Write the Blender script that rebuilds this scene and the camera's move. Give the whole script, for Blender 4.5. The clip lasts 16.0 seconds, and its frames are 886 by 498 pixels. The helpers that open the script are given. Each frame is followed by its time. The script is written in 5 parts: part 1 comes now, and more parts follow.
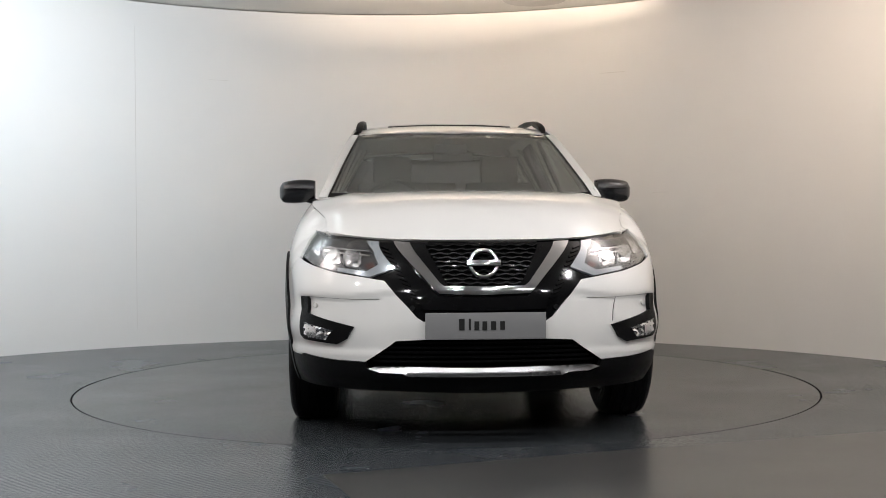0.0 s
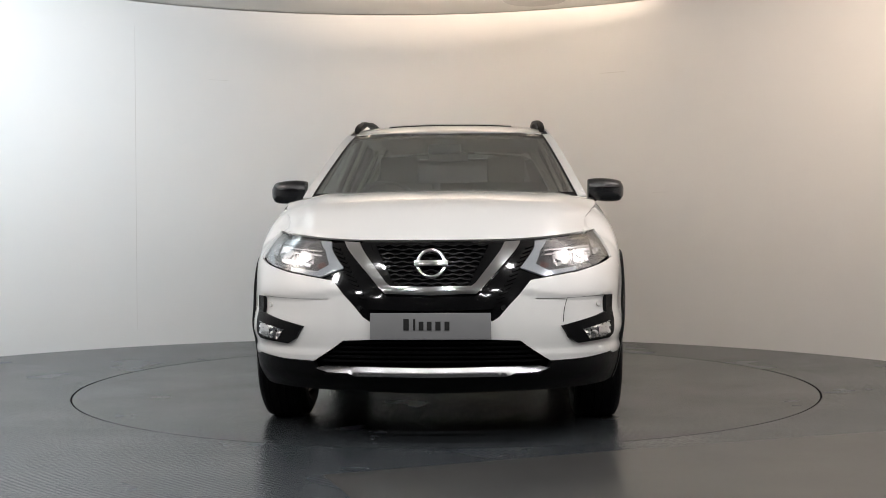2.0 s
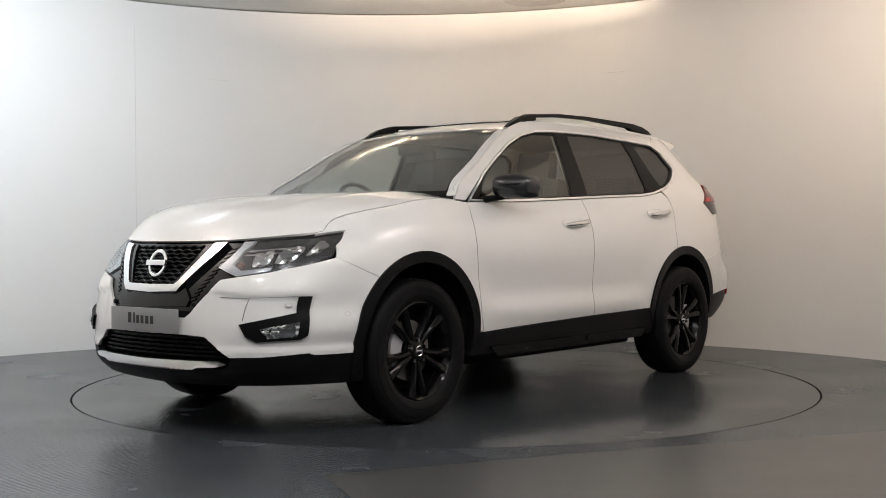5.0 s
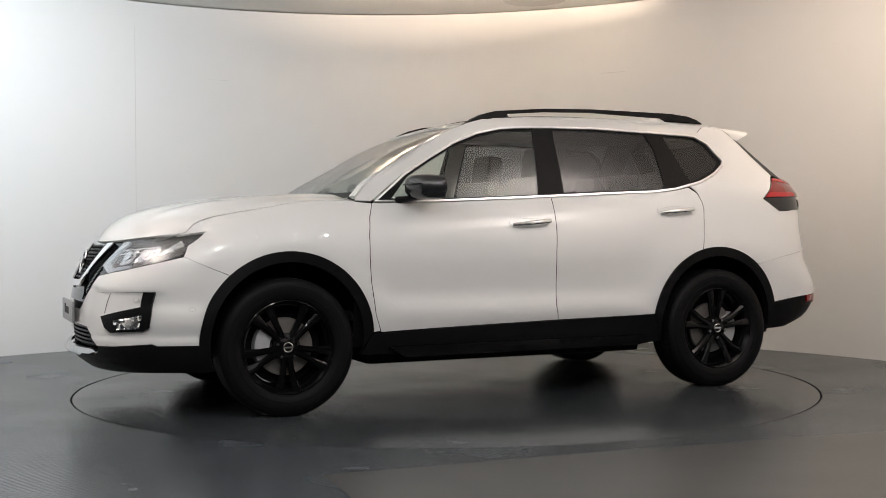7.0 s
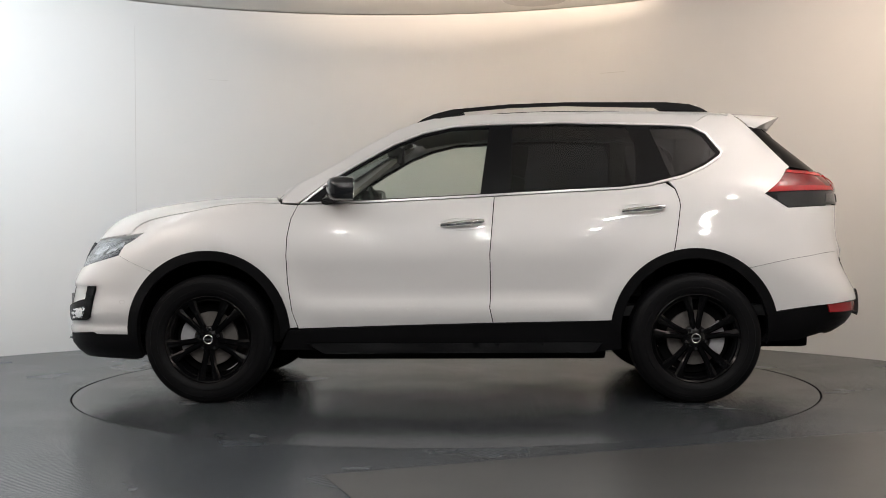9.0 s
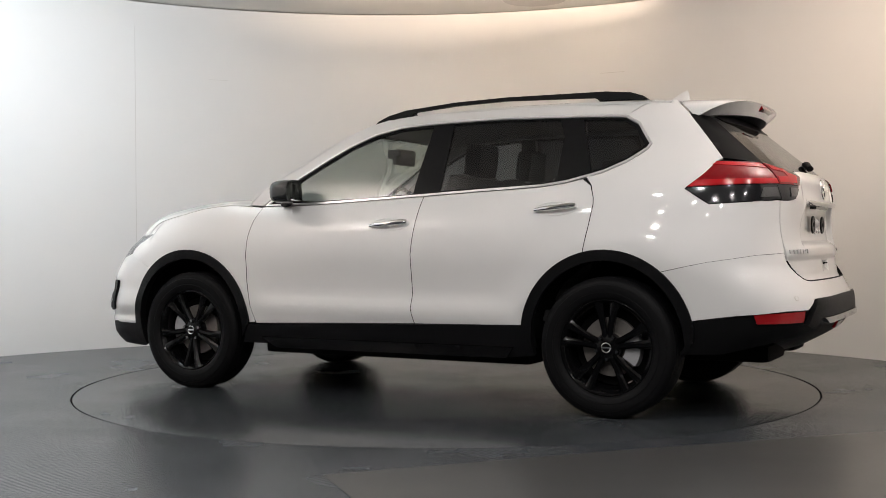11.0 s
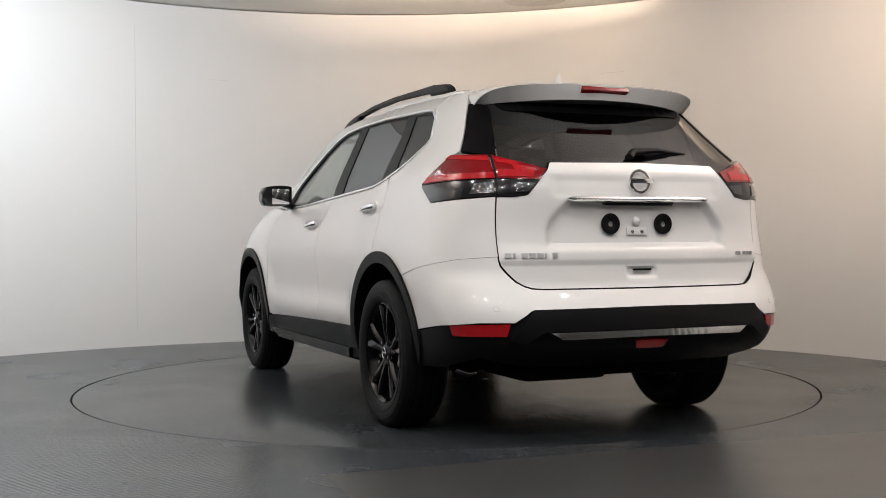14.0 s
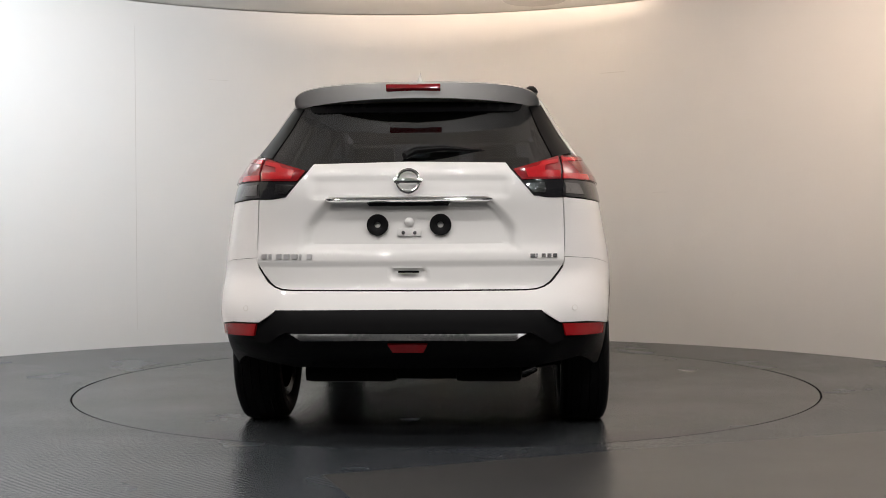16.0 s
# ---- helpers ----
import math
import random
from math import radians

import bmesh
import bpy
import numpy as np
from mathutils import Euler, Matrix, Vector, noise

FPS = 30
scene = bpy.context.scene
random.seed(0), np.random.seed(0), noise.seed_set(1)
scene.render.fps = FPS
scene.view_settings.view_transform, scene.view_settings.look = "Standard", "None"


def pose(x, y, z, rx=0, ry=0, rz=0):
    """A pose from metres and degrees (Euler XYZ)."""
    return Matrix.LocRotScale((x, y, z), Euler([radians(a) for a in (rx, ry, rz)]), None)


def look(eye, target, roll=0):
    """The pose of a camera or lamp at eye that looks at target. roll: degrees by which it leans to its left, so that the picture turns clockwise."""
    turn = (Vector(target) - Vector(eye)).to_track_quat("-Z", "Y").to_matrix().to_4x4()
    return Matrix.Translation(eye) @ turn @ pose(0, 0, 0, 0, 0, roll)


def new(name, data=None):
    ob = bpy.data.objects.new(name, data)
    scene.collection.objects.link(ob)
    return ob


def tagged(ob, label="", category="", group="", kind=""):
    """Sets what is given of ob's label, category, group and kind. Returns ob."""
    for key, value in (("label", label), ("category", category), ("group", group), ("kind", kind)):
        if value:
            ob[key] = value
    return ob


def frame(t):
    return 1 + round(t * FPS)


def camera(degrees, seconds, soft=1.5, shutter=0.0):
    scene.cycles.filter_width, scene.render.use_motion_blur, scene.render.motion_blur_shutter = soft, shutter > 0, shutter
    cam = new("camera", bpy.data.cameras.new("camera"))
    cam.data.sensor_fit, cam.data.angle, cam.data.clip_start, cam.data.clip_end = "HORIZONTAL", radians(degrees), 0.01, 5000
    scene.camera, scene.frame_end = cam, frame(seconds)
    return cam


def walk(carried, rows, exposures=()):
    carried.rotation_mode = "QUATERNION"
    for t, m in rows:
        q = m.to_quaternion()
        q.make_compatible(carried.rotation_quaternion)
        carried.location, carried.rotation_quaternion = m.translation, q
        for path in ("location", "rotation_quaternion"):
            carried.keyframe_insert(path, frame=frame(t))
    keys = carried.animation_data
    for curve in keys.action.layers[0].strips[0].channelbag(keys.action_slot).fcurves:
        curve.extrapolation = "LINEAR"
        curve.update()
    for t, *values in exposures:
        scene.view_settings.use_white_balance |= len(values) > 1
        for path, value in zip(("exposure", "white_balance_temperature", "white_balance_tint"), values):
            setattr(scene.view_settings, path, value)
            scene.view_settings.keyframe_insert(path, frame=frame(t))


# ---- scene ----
import mathutils

# ---------------------------------------------------------------- camera
AXIS = Vector((0.0126, 7.174, 0.0))          # the turntable's axis on the floor
CAM_H, FOV = 0.916, 42.84
CEIL_LAMP_Z = 2.93
cam = camera(FOV, 16.0, soft=0.9)
CAM_POSE = pose(0, 0, CAM_H, 90 - 0.552, 0.334, 0)
# the clip's own white balance drifts from cool to warm
walk(cam, [(0.0, CAM_POSE), (16.0, CAM_POSE)], [(0.0, 0.51, 6400, 9.7), (4.0, 0.47, 6500, 10.2), (9.0, 0.42, 6540, 10.7), (16.0, 0.44, 6700, 12.5)])

# ---------------------------------------------------------------- world and lamps
world = bpy.data.worlds.new("showroom_air")
scene.world = world
world.use_nodes = True
world.node_tree.nodes["Background"].inputs[0].default_value = (0.8, 0.85, 0.9, 1)
world.node_tree.nodes["Background"].inputs[1].default_value = 0.02


def area_lamp(name, eye, target, sx, sy, power, colour):
    la = bpy.data.lights.new(name, "AREA")
    la.shape, la.size, la.size_y, la.energy, la.color = "ELLIPSE", sx, sy, power, colour
    ob = new(name, la)
    ob.matrix_world = look(eye, target)
    return ob


WARM, COOL, NEUTRAL = (1.0, 0.79, 0.60), (0.80, 0.91, 1.0), (1.0, 0.90, 0.875)
SPOT = (0.985, 0.97, 0.955)
area_lamp("lamp_cool", (-2.3, 6.9, 2.62), (-3.9, 8.3, 2.05), 0.9, 0.5, 46, COOL)
area_lamp("lamp_warm", (0.2, 9.48, 2.928), (0.2, 9.63, 3.35), 3.0, 0.06, 28, WARM)
area_lamp("lamp_warm_side", (2.1, 7.0, 2.62), (3.4, 8.4, 2.0), 0.8, 0.4, 13, WARM)
# added unseen fill, aimed up to brighten the ceiling and what the car reflects
for lamp_x, lamp_y, power in ((-3.2, 5.2, 36), (2.6, 5.2, 37)):
    area_lamp("ceiling_fill", (lamp_x, lamp_y, 2.45), (lamp_x, lamp_y + 0.1, 3), 0.5, 0.5, power, NEUTRAL)
# rows of small ceiling spots over and before the car
for lamp_x in (-2.2, -1.1, 0.0, 1.1, 2.2):
    for lamp_y in (0.6, 2.2, 3.6):
        area_lamp("ceiling_spot", (lamp_x, lamp_y, CEIL_LAMP_Z), (lamp_x, lamp_y + 0.5, 0.5), 0.13, 0.13, 8.0, SPOT)


# ---------------------------------------------------------------- materials
def material(name, base, rough=0.5, metal=0.0, coat=0.0, spec=0.5, noise_scale=0.0, vary=0.0, bump=0.0, bump_scale=200.0, emit=0.0):
    m = bpy.data.materials.new(name)
    m.use_nodes = True
    nt = m.node_tree
    b = nt.nodes["Principled BSDF"]
    b.inputs["Base Color"].default_value = (*base, 1)
    b.inputs["Roughness"].default_value = rough
    b.inputs["Metallic"].default_value = metal
    b.inputs["Coat Weight"].default_value = coat
    b.inputs["Coat Roughness"].default_value = 0.03
    b.inputs["Specular IOR Level"].default_value = spec
    if emit:
        b.inputs["Emission Color"].default_value = (*base, 1)
        b.inputs["Emission Strength"].default_value = emit
    tc = nt.nodes.new("ShaderNodeTexCoord")
    if vary:
        n = nt.nodes.new("ShaderNodeTexNoise")
        n.inputs["Scale"].default_value, n.inputs["Detail"].default_value = noise_scale, 6
        nt.links.new(tc.outputs["Object"], n.inputs["Vector"])
        mp = nt.nodes.new("ShaderNodeMapRange")
        mp.inputs["To Min"].default_value, mp.inputs["To Max"].default_value = 1 - vary, 1 + vary
        nt.links.new(n.outputs["Fac"], mp.inputs["Value"])
        mx = nt.nodes.new("ShaderNodeMix")
        mx.data_type, mx.blend_type = "RGBA", "MULTIPLY"
        mx.inputs["Factor"].default_value = 1
        mx.inputs["A"].default_value = (*base, 1)
        nt.links.new(mp.outputs["Result"], mx.inputs["B"])
        nt.links.new(mx.outputs["Result"], b.inputs["Base Color"])
        mr = nt.nodes.new("ShaderNodeMapRange")
        mr.inputs["To Min"].default_value, mr.inputs["To Max"].default_value = max(0, rough - vary * 0.5), min(1, rough + vary * 0.5)
        nt.links.new(n.outputs["Fac"], mr.inputs["Value"])
        nt.links.new(mr.outputs["Result"], b.inputs["Roughness"])
    if bump:
        n2 = nt.nodes.new("ShaderNodeTexNoise")
        n2.inputs["Scale"].default_value, n2.inputs["Detail"].default_value = bump_scale, 3
        nt.links.new(tc.outputs["Object"], n2.inputs["Vector"])
        bp = nt.nodes.new("ShaderNodeBump")
        bp.inputs["Strength"].default_value, bp.inputs["Distance"].default_value = bump, 0.002
        nt.links.new(n2.outputs["Fac"], bp.inputs["Height"])
        nt.links.new(bp.outputs["Normal"], b.inputs["Normal"])
    return m


def glass_material(name, tint, gloss=0.04, least=0.04):
    m = bpy.data.materials.new(name)
    m.use_nodes = True
    nt = m.node_tree
    nt.nodes.clear()
    out = nt.nodes.new("ShaderNodeOutputMaterial")
    tr = nt.nodes.new("ShaderNodeBsdfTransparent")
    tr.inputs["Color"].default_value = (*tint, 1)
    gl = nt.nodes.new("ShaderNodeBsdfGlossy")
    gl.inputs["Roughness"].default_value = gloss
    lw = nt.nodes.new("ShaderNodeLayerWeight")
    lw.inputs["Blend"].default_value = 0.5
    pw = nt.nodes.new("ShaderNodeMath")
    pw.operation = "POWER"
    pw.inputs[1].default_value = 4.5
    nt.links.new(lw.outputs["Facing"], pw.inputs[0])
    fr = nt.nodes.new("ShaderNodeMapRange")
    fr.inputs["To Min"].default_value, fr.inputs["To Max"].default_value = least, 0.9
    nt.links.new(pw.outputs[0], fr.inputs["Value"])
    mx = nt.nodes.new("ShaderNodeMixShader")
    nt.links.new(fr.outputs[0], mx.inputs[0])
    nt.links.new(tr.outputs[0], mx.inputs[1])
    nt.links.new(gl.outputs[0], mx.inputs[2])
    nt.links.new(mx.outputs[0], out.inputs[0])
    return m


M_WHITE = material("pearl_white_paint", (0.75, 0.745, 0.73), 0.45, 0.04, 1.0, 0.35, 900, 0.02)
M_PLASTIC = material("black_grained_plastic", (0.0045, 0.0045, 0.005), 0.42, 0, 0, 0.13, 40, 0.12, 0.35, 900)
M_GLOSS = material("gloss_black", (0.004, 0.004, 0.0045), 0.07, 0, 0, 0.4)
M_DARK = material("dark_cavity", (0.003, 0.003, 0.003), 0.8, 0, 0, 0.1)
M_CHROME = material("chrome", (0.82, 0.82, 0.83), 0.08, 1.0)
M_SATIN = material("satin_silver", (0.6, 0.6, 0.61), 0.25, 1.0)
M_CAST = material("cast_alloy", (0.42, 0.42, 0.43), 0.5, 0.3, 0, 0.5, 50, 0.12, 0.3, 300)
M_RUBBER = material("tyre_rubber", (0.0055, 0.0055, 0.006), 0.50, 0, 0, 0.09, 30, 0.15, 0.3, 500)
M_ALLOY = material("black_alloy", (0.003, 0.003, 0.0034), 0.13, 0.0, 0.0, 0.20)
M_STEEL = material("brake_steel", (0.20, 0.185, 0.17), 0.45, 0.5, 0, 0.5, 60, 0.2)
M_RED = material("red_lens", (0.20, 0.003, 0.006), 0.12, 0, 0.6, 0.4, 60, 0.15)
M_REDBRIGHT = material("bright_red_lens", (0.42, 0.007, 0.011), 0.14, 0, 0.6, 0.4, 60, 0.12)
M_REFLEX = material("reflex_lens", (0.30, 0.007, 0.010), 0.18, 0, 0.3, 0.4, 0, 0, 0.5, 120)
M_BADGE = material("badge_silver", (0.62, 0.62, 0.63), 0.38, 0.8)
M_SMOKE = material("smoked_lens", (0.012, 0.012, 0.014), 0.12, 0, 0.3, 0.4)
M_GRILLE = material("grille_black", (0.003, 0.003, 0.0034), 0.32, 0, 0, 0.10)
M_BRIGHT = material("bright_trim", (0.88, 0.88, 0.88), 0.3, 0.75)
M_TRIM = material("polished_trim", (0.55, 0.55, 0.56), 0.2, 1.0)
M_DARKCHROME = material("dark_chrome", (0.22, 0.22, 0.23), 0.18, 1.0)
M_FACET = material("faceted_lens", (0.11, 0.11, 0.115), 0.12, 0.9, 0.6, 0.5, 0, 0, 1.0, 85)
M_AMBER = material("amber_lens", (0.10, 0.03, 0.022), 0.2, 0, 0.5)
M_REFLECTOR = material("lamp_reflector", (0.75, 0.75, 0.76), 0.15, 1.0)
M_LAMPGREY = material("lamp_housing_grey", (0.06, 0.06, 0.064), 0.35, 0.0)
M_LAMPBODY = material("lamp_body", (0.07, 0.07, 0.075), 0.22, 0.6, 0, 0.5, 30, 0.2)
M_CASE = material("mirror_case", (0.012, 0.013, 0.015), 0.24, 0, 0.2, 0.5, 40, 0.1)
M_DRL = material("daylight_strip", (0.42, 0.44, 0.46), 0.16, 0.1, 1.0, 0.5, 40, 0.15)
M_PLATE = material("plate_grey", (0.27, 0.27, 0.275), 0.35, 0.2, 0, 0.5, 15, 0.04)
M_INK = material("black_ink", (0.01, 0.01, 0.01), 0.5)
M_FABRIC = material("seat_fabric", (0.055, 0.053, 0.05), 0.9, 0, 0, 0.2, 60, 0.2, 0.4, 600)
M_LINER = material("headliner", (0.42, 0.40, 0.36), 0.95, 0, 0, 0.1, 80, 0.05)
M_DASH = material("dash_plastic", (0.04, 0.04, 0.04), 0.6, 0, 0, 0.3, 50, 0.1, 0.3, 700)
M_GLASS = glass_material("clear_glass", (0.91, 0.94, 0.92))
M_PRIVACY = glass_material("privacy_glass", (0.36, 0.37, 0.39), 0.03, 0.06)
M_REARGLASS = glass_material("rear_privacy_glass", (0.36, 0.37, 0.41), 0.03, 0.14)
M_SCREEN = glass_material("windscreen_glass", (0.90, 0.93, 0.92), 0.03, 0.27)
M_LENS = glass_material("clear_lens", (0.93, 0.94, 0.95), 0.03, 0.09)
M_WALL = material("wall_paint", (0.74, 0.73, 0.71), 0.55, 0, 0, 0.3, 1.2, 0.02, 0.08, 60)
M_SEAM = material("panel_seam", (0.10, 0.10, 0.10), 0.6)
M_JOINT = material("joint_grey", (0.60, 0.58, 0.55), 0.6, 0, 0, 0.3, 20, 0.05)
M_CEIL = material("ceiling_paint", (0.78, 0.76, 0.72), 0.7, 0, 0, 0.3, 1.5, 0.02)
M_OUTER = material("unseen_wall_grey", (0.17, 0.17, 0.17), 0.7, 0, 0, 0.3, 1.5, 0.04)


def floor_material(name, base, rough, tread):
    """Grey vinyl with a fine raised tread, scuffs and dull patches."""
    m = material(name, base, rough, 0, 0, 0.5, 1.6, 0.20)
    nt = m.node_tree
    b = nt.nodes["Principled BSDF"]
    tc = nt.nodes.new("ShaderNodeTexCoord")
    heights = []
    for ang in (45, -45):
        mp = nt.nodes.new("ShaderNodeMapping")
        mp.inputs["Rotation"].default_value = (0, 0, radians(ang))
        nt.links.new(tc.outputs["Object"], mp.inputs["Vector"])
        br = nt.nodes.new("ShaderNodeTexBrick")
        br.offset = 0.5
        br.inputs["Scale"].default_value = 1.0
        br.inputs["Brick Width"].default_value, br.inputs["Row Height"].default_value = 0.05, 0.025
        br.inputs["Mortar Size"].default_value, br.inputs["Mortar Smooth"].default_value = 0.007, 0.5
        nt.links.new(mp.outputs[0], br.inputs["Vector"])
        heights.append(br.outputs["Fac"])
    mul = nt.nodes.new("ShaderNodeMath")
    mul.operation = "ADD"
    nt.links.new(heights[0], mul.inputs[0]), nt.links.new(heights[1], mul.inputs[1])
    bp = nt.nodes.new("ShaderNodeBump")
    bp.inputs["Strength"].default_value, bp.inputs["Distance"].default_value = tread, 0.0015
    nt.links.new(mul.outputs[0], bp.inputs["Height"])
    nt.links.new(bp.outputs[0], b.inputs["Normal"])
    # dried smears: long patches, darker and glossier
    mp = nt.nodes.new("ShaderNodeMapping")
    mp.inputs["Scale"].default_value = (1.0, 3.2, 1.0)
    nt.links.new(tc.outputs["Object"], mp.inputs["Vector"])
    sm = nt.nodes.new("ShaderNodeTexNoise")
    sm.inputs["Scale"].default_value, sm.inputs["Detail"].default_value, sm.inputs["Roughness"].default_value = 2.3, 8, 0.68
    nt.links.new(mp.outputs[0], sm.inputs["Vector"])
    rg = nt.nodes.new("ShaderNodeMapRange")
    rg.inputs["From Min"].default_value, rg.inputs["From Max"].default_value = 0.56, 0.70
    nt.links.new(sm.outputs["Fac"], rg.inputs["Value"])
    mx = nt.nodes.new("ShaderNodeMix")
    mx.data_type = "RGBA"
    old = b.inputs["Base Color"].links[0].from_socket
    nt.links.new(rg.outputs["Result"], mx.inputs["Factor"])
    nt.links.new(old, mx.inputs["A"])
    mx.inputs["B"].default_value = (base[0] * 0.42, base[1] * 0.40, base[2] * 0.38, 1)
    nt.links.new(mx.outputs["Result"], b.inputs["Base Color"])
    return m


M_PATCH = material("smooth_floor_grey", (0.050, 0.050, 0.050), 0.30, 0, 0, 0.5, 2.2, 0.10, 0.1, 300)
M_FLOOR = floor_material("floor_vinyl", (0.041, 0.047, 0.054), 0.25, 0.55)
M_TABLE = floor_material("turntable_vinyl", (0.034, 0.038, 0.042), 0.24, 0.14)


# ---------------------------------------------------------------- mesh helpers
def finish(name, bm, mat, parent=None, label="", smooth=True, sharp=40):
    bmesh.ops.recalc_face_normals(bm, faces=bm.faces[:])
    if smooth:
        for f in bm.faces:
            f.smooth = True
        lim = radians(sharp)
        for e in bm.edges:
            if len(e.link_faces) == 2 and e.calc_face_angle(0) > lim:
                e.smooth = False
    me = bpy.data.meshes.new(name)
    bm.to_mesh(me)
    bm.free()
    me.materials.append(mat)
    ob = new(name, me)
    ob.parent = parent
    if label:
        ob["label"] = label
    return ob


def part(name, bm, mat, parent, label="", smooth=True, sharp=40):
    return finish(name, bm, mat, parent, label, smooth, sharp)


def spl(xs, ys):
    """A smooth curve through a few stations (monotone between them)."""
    xs, ys = np.array(xs, float), np.array(ys, float)
    d = np.diff(ys) / np.diff(xs)
    g = np.zeros_like(ys)
    g[0], g[-1] = d[0], d[-1]
    for k in range(1, len(xs) - 1):
        g[k] = 0 if d[k - 1] * d[k] <= 0 else 2 * d[k - 1] * d[k] / (d[k - 1] + d[k])

    def f(x):
        x = np.clip(np.asarray(x, float), xs[0], xs[-1])
        k = np.clip(np.searchsorted(xs, x) - 1, 0, len(xs) - 2)
        h = xs[k + 1] - xs[k]
        t = (x - xs[k]) / h
        return ((2 * t**3 - 3 * t**2 + 1) * ys[k] + (t**3 - 2 * t**2 + t) * h * g[k] + (3 * t**2 - 2 * t**3) * ys[k + 1] + (t**3 - t**2) * h * g[k + 1])

    return f


def smoothstep(a, b, x):
    t = np.clip((np.asarray(x, float) - a) / (b - a), 0, 1)
    return t * t * (3 - 2 * t)


def box_bm(bm, cx, cy, cz, sx, sy, sz, bevel=0.0, m=None):
    r = bmesh.ops.create_cube(bm, size=1)
    vs = r["verts"]
    bmesh.ops.scale(bm, vec=(sx, sy, sz), verts=vs)
    if bevel:
        es = list({e for v in vs for e in v.link_edges})
        rb = bmesh.ops.bevel(bm, geom=es, offset=bevel, segments=2, affect="EDGES", profile=0.7)
        vs = list({v for f in rb["faces"] for v in f.verts} | {v for v in vs if v.is_valid})
    if m is not None:
        bmesh.ops.transform(bm, matrix=m, verts=vs)
    bmesh.ops.translate(bm, vec=(cx, cy, cz), verts=vs)
    return vs


def lathe(bm, profile, seg=64, axis="y"):
    """Turn (radius, offset) pairs round the y axis."""
    rings = []
    for r, o in profile:
        ring = []
        for k in range(seg):
            a = 2 * math.pi * k / seg
            ring.append(bm.verts.new((r * math.cos(a), o, r * math.sin(a)) if axis == "y" else (r * math.cos(a), r * math.sin(a), o)))
        rings.append(ring)
    for a, b in zip(rings, rings[1:]):
        for k in range(seg):
            bm.faces.new((a[k], a[(k + 1) % seg], b[(k + 1) % seg], b[k]))
    return rings


def sweep(bm, path, radius, seg=8, flat=1.0):
    """A tube along points; flat squeezes it in z."""
    pts = [Vector(p) for p in path]
    rings = []
    for k, p in enumerate(pts):
        d = (pts[min(k + 1, len(pts) - 1)] - pts[max(k - 1, 0)]).normalized()
        up = Vector((0, 0, 1)) if abs(d.z) < 0.9 else Vector((0, 1, 0))
        a = d.cross(up).normalized()
        b = a.cross(d).normalized()
        r = radius[k] if isinstance(radius, (list, tuple)) else radius
        rings.append([bm.verts.new(p + r * (math.cos(2 * math.pi * j / seg) * a + flat * math.sin(2 * math.pi * j / seg) * b)) for j in range(seg)])
    for a, b in zip(rings, rings[1:]):
        for j in range(seg):
            bm.faces.new((a[j], a[(j + 1) % seg], b[(j + 1) % seg], b[j]))
    bm.faces.new(rings[0][::-1]), bm.faces.new(rings[-1])


# ---------------------------------------------------------------- the room
DRUM = Vector((-0.375, 6.246))
DRUM_R, CEIL_Z = 4.12, 2.96


def arc_wall(bm, c, r, z0, z1, a0, a1, n, thick):
    rows = []
    for k in range(n + 1):
        a = radians(a0 + (a1 - a0) * k / n)
        d = Vector((math.cos(a), math.sin(a)))
        i, o = c + r * d, c + (r + thick) * d
        rows.append([bm.verts.new((*i, z0)), bm.verts.new((*i, z1)), bm.verts.new((*o, z1)), bm.verts.new((*o, z0))])
    for a, b in zip(rows, rows[1:]):
        for j in range(4):
            bm.faces.new((a[j], b[j], b[(j + 1) % 4], a[(j + 1) % 4]))
    bm.faces.new(rows[0]), bm.faces.new(rows[-1][::-1])


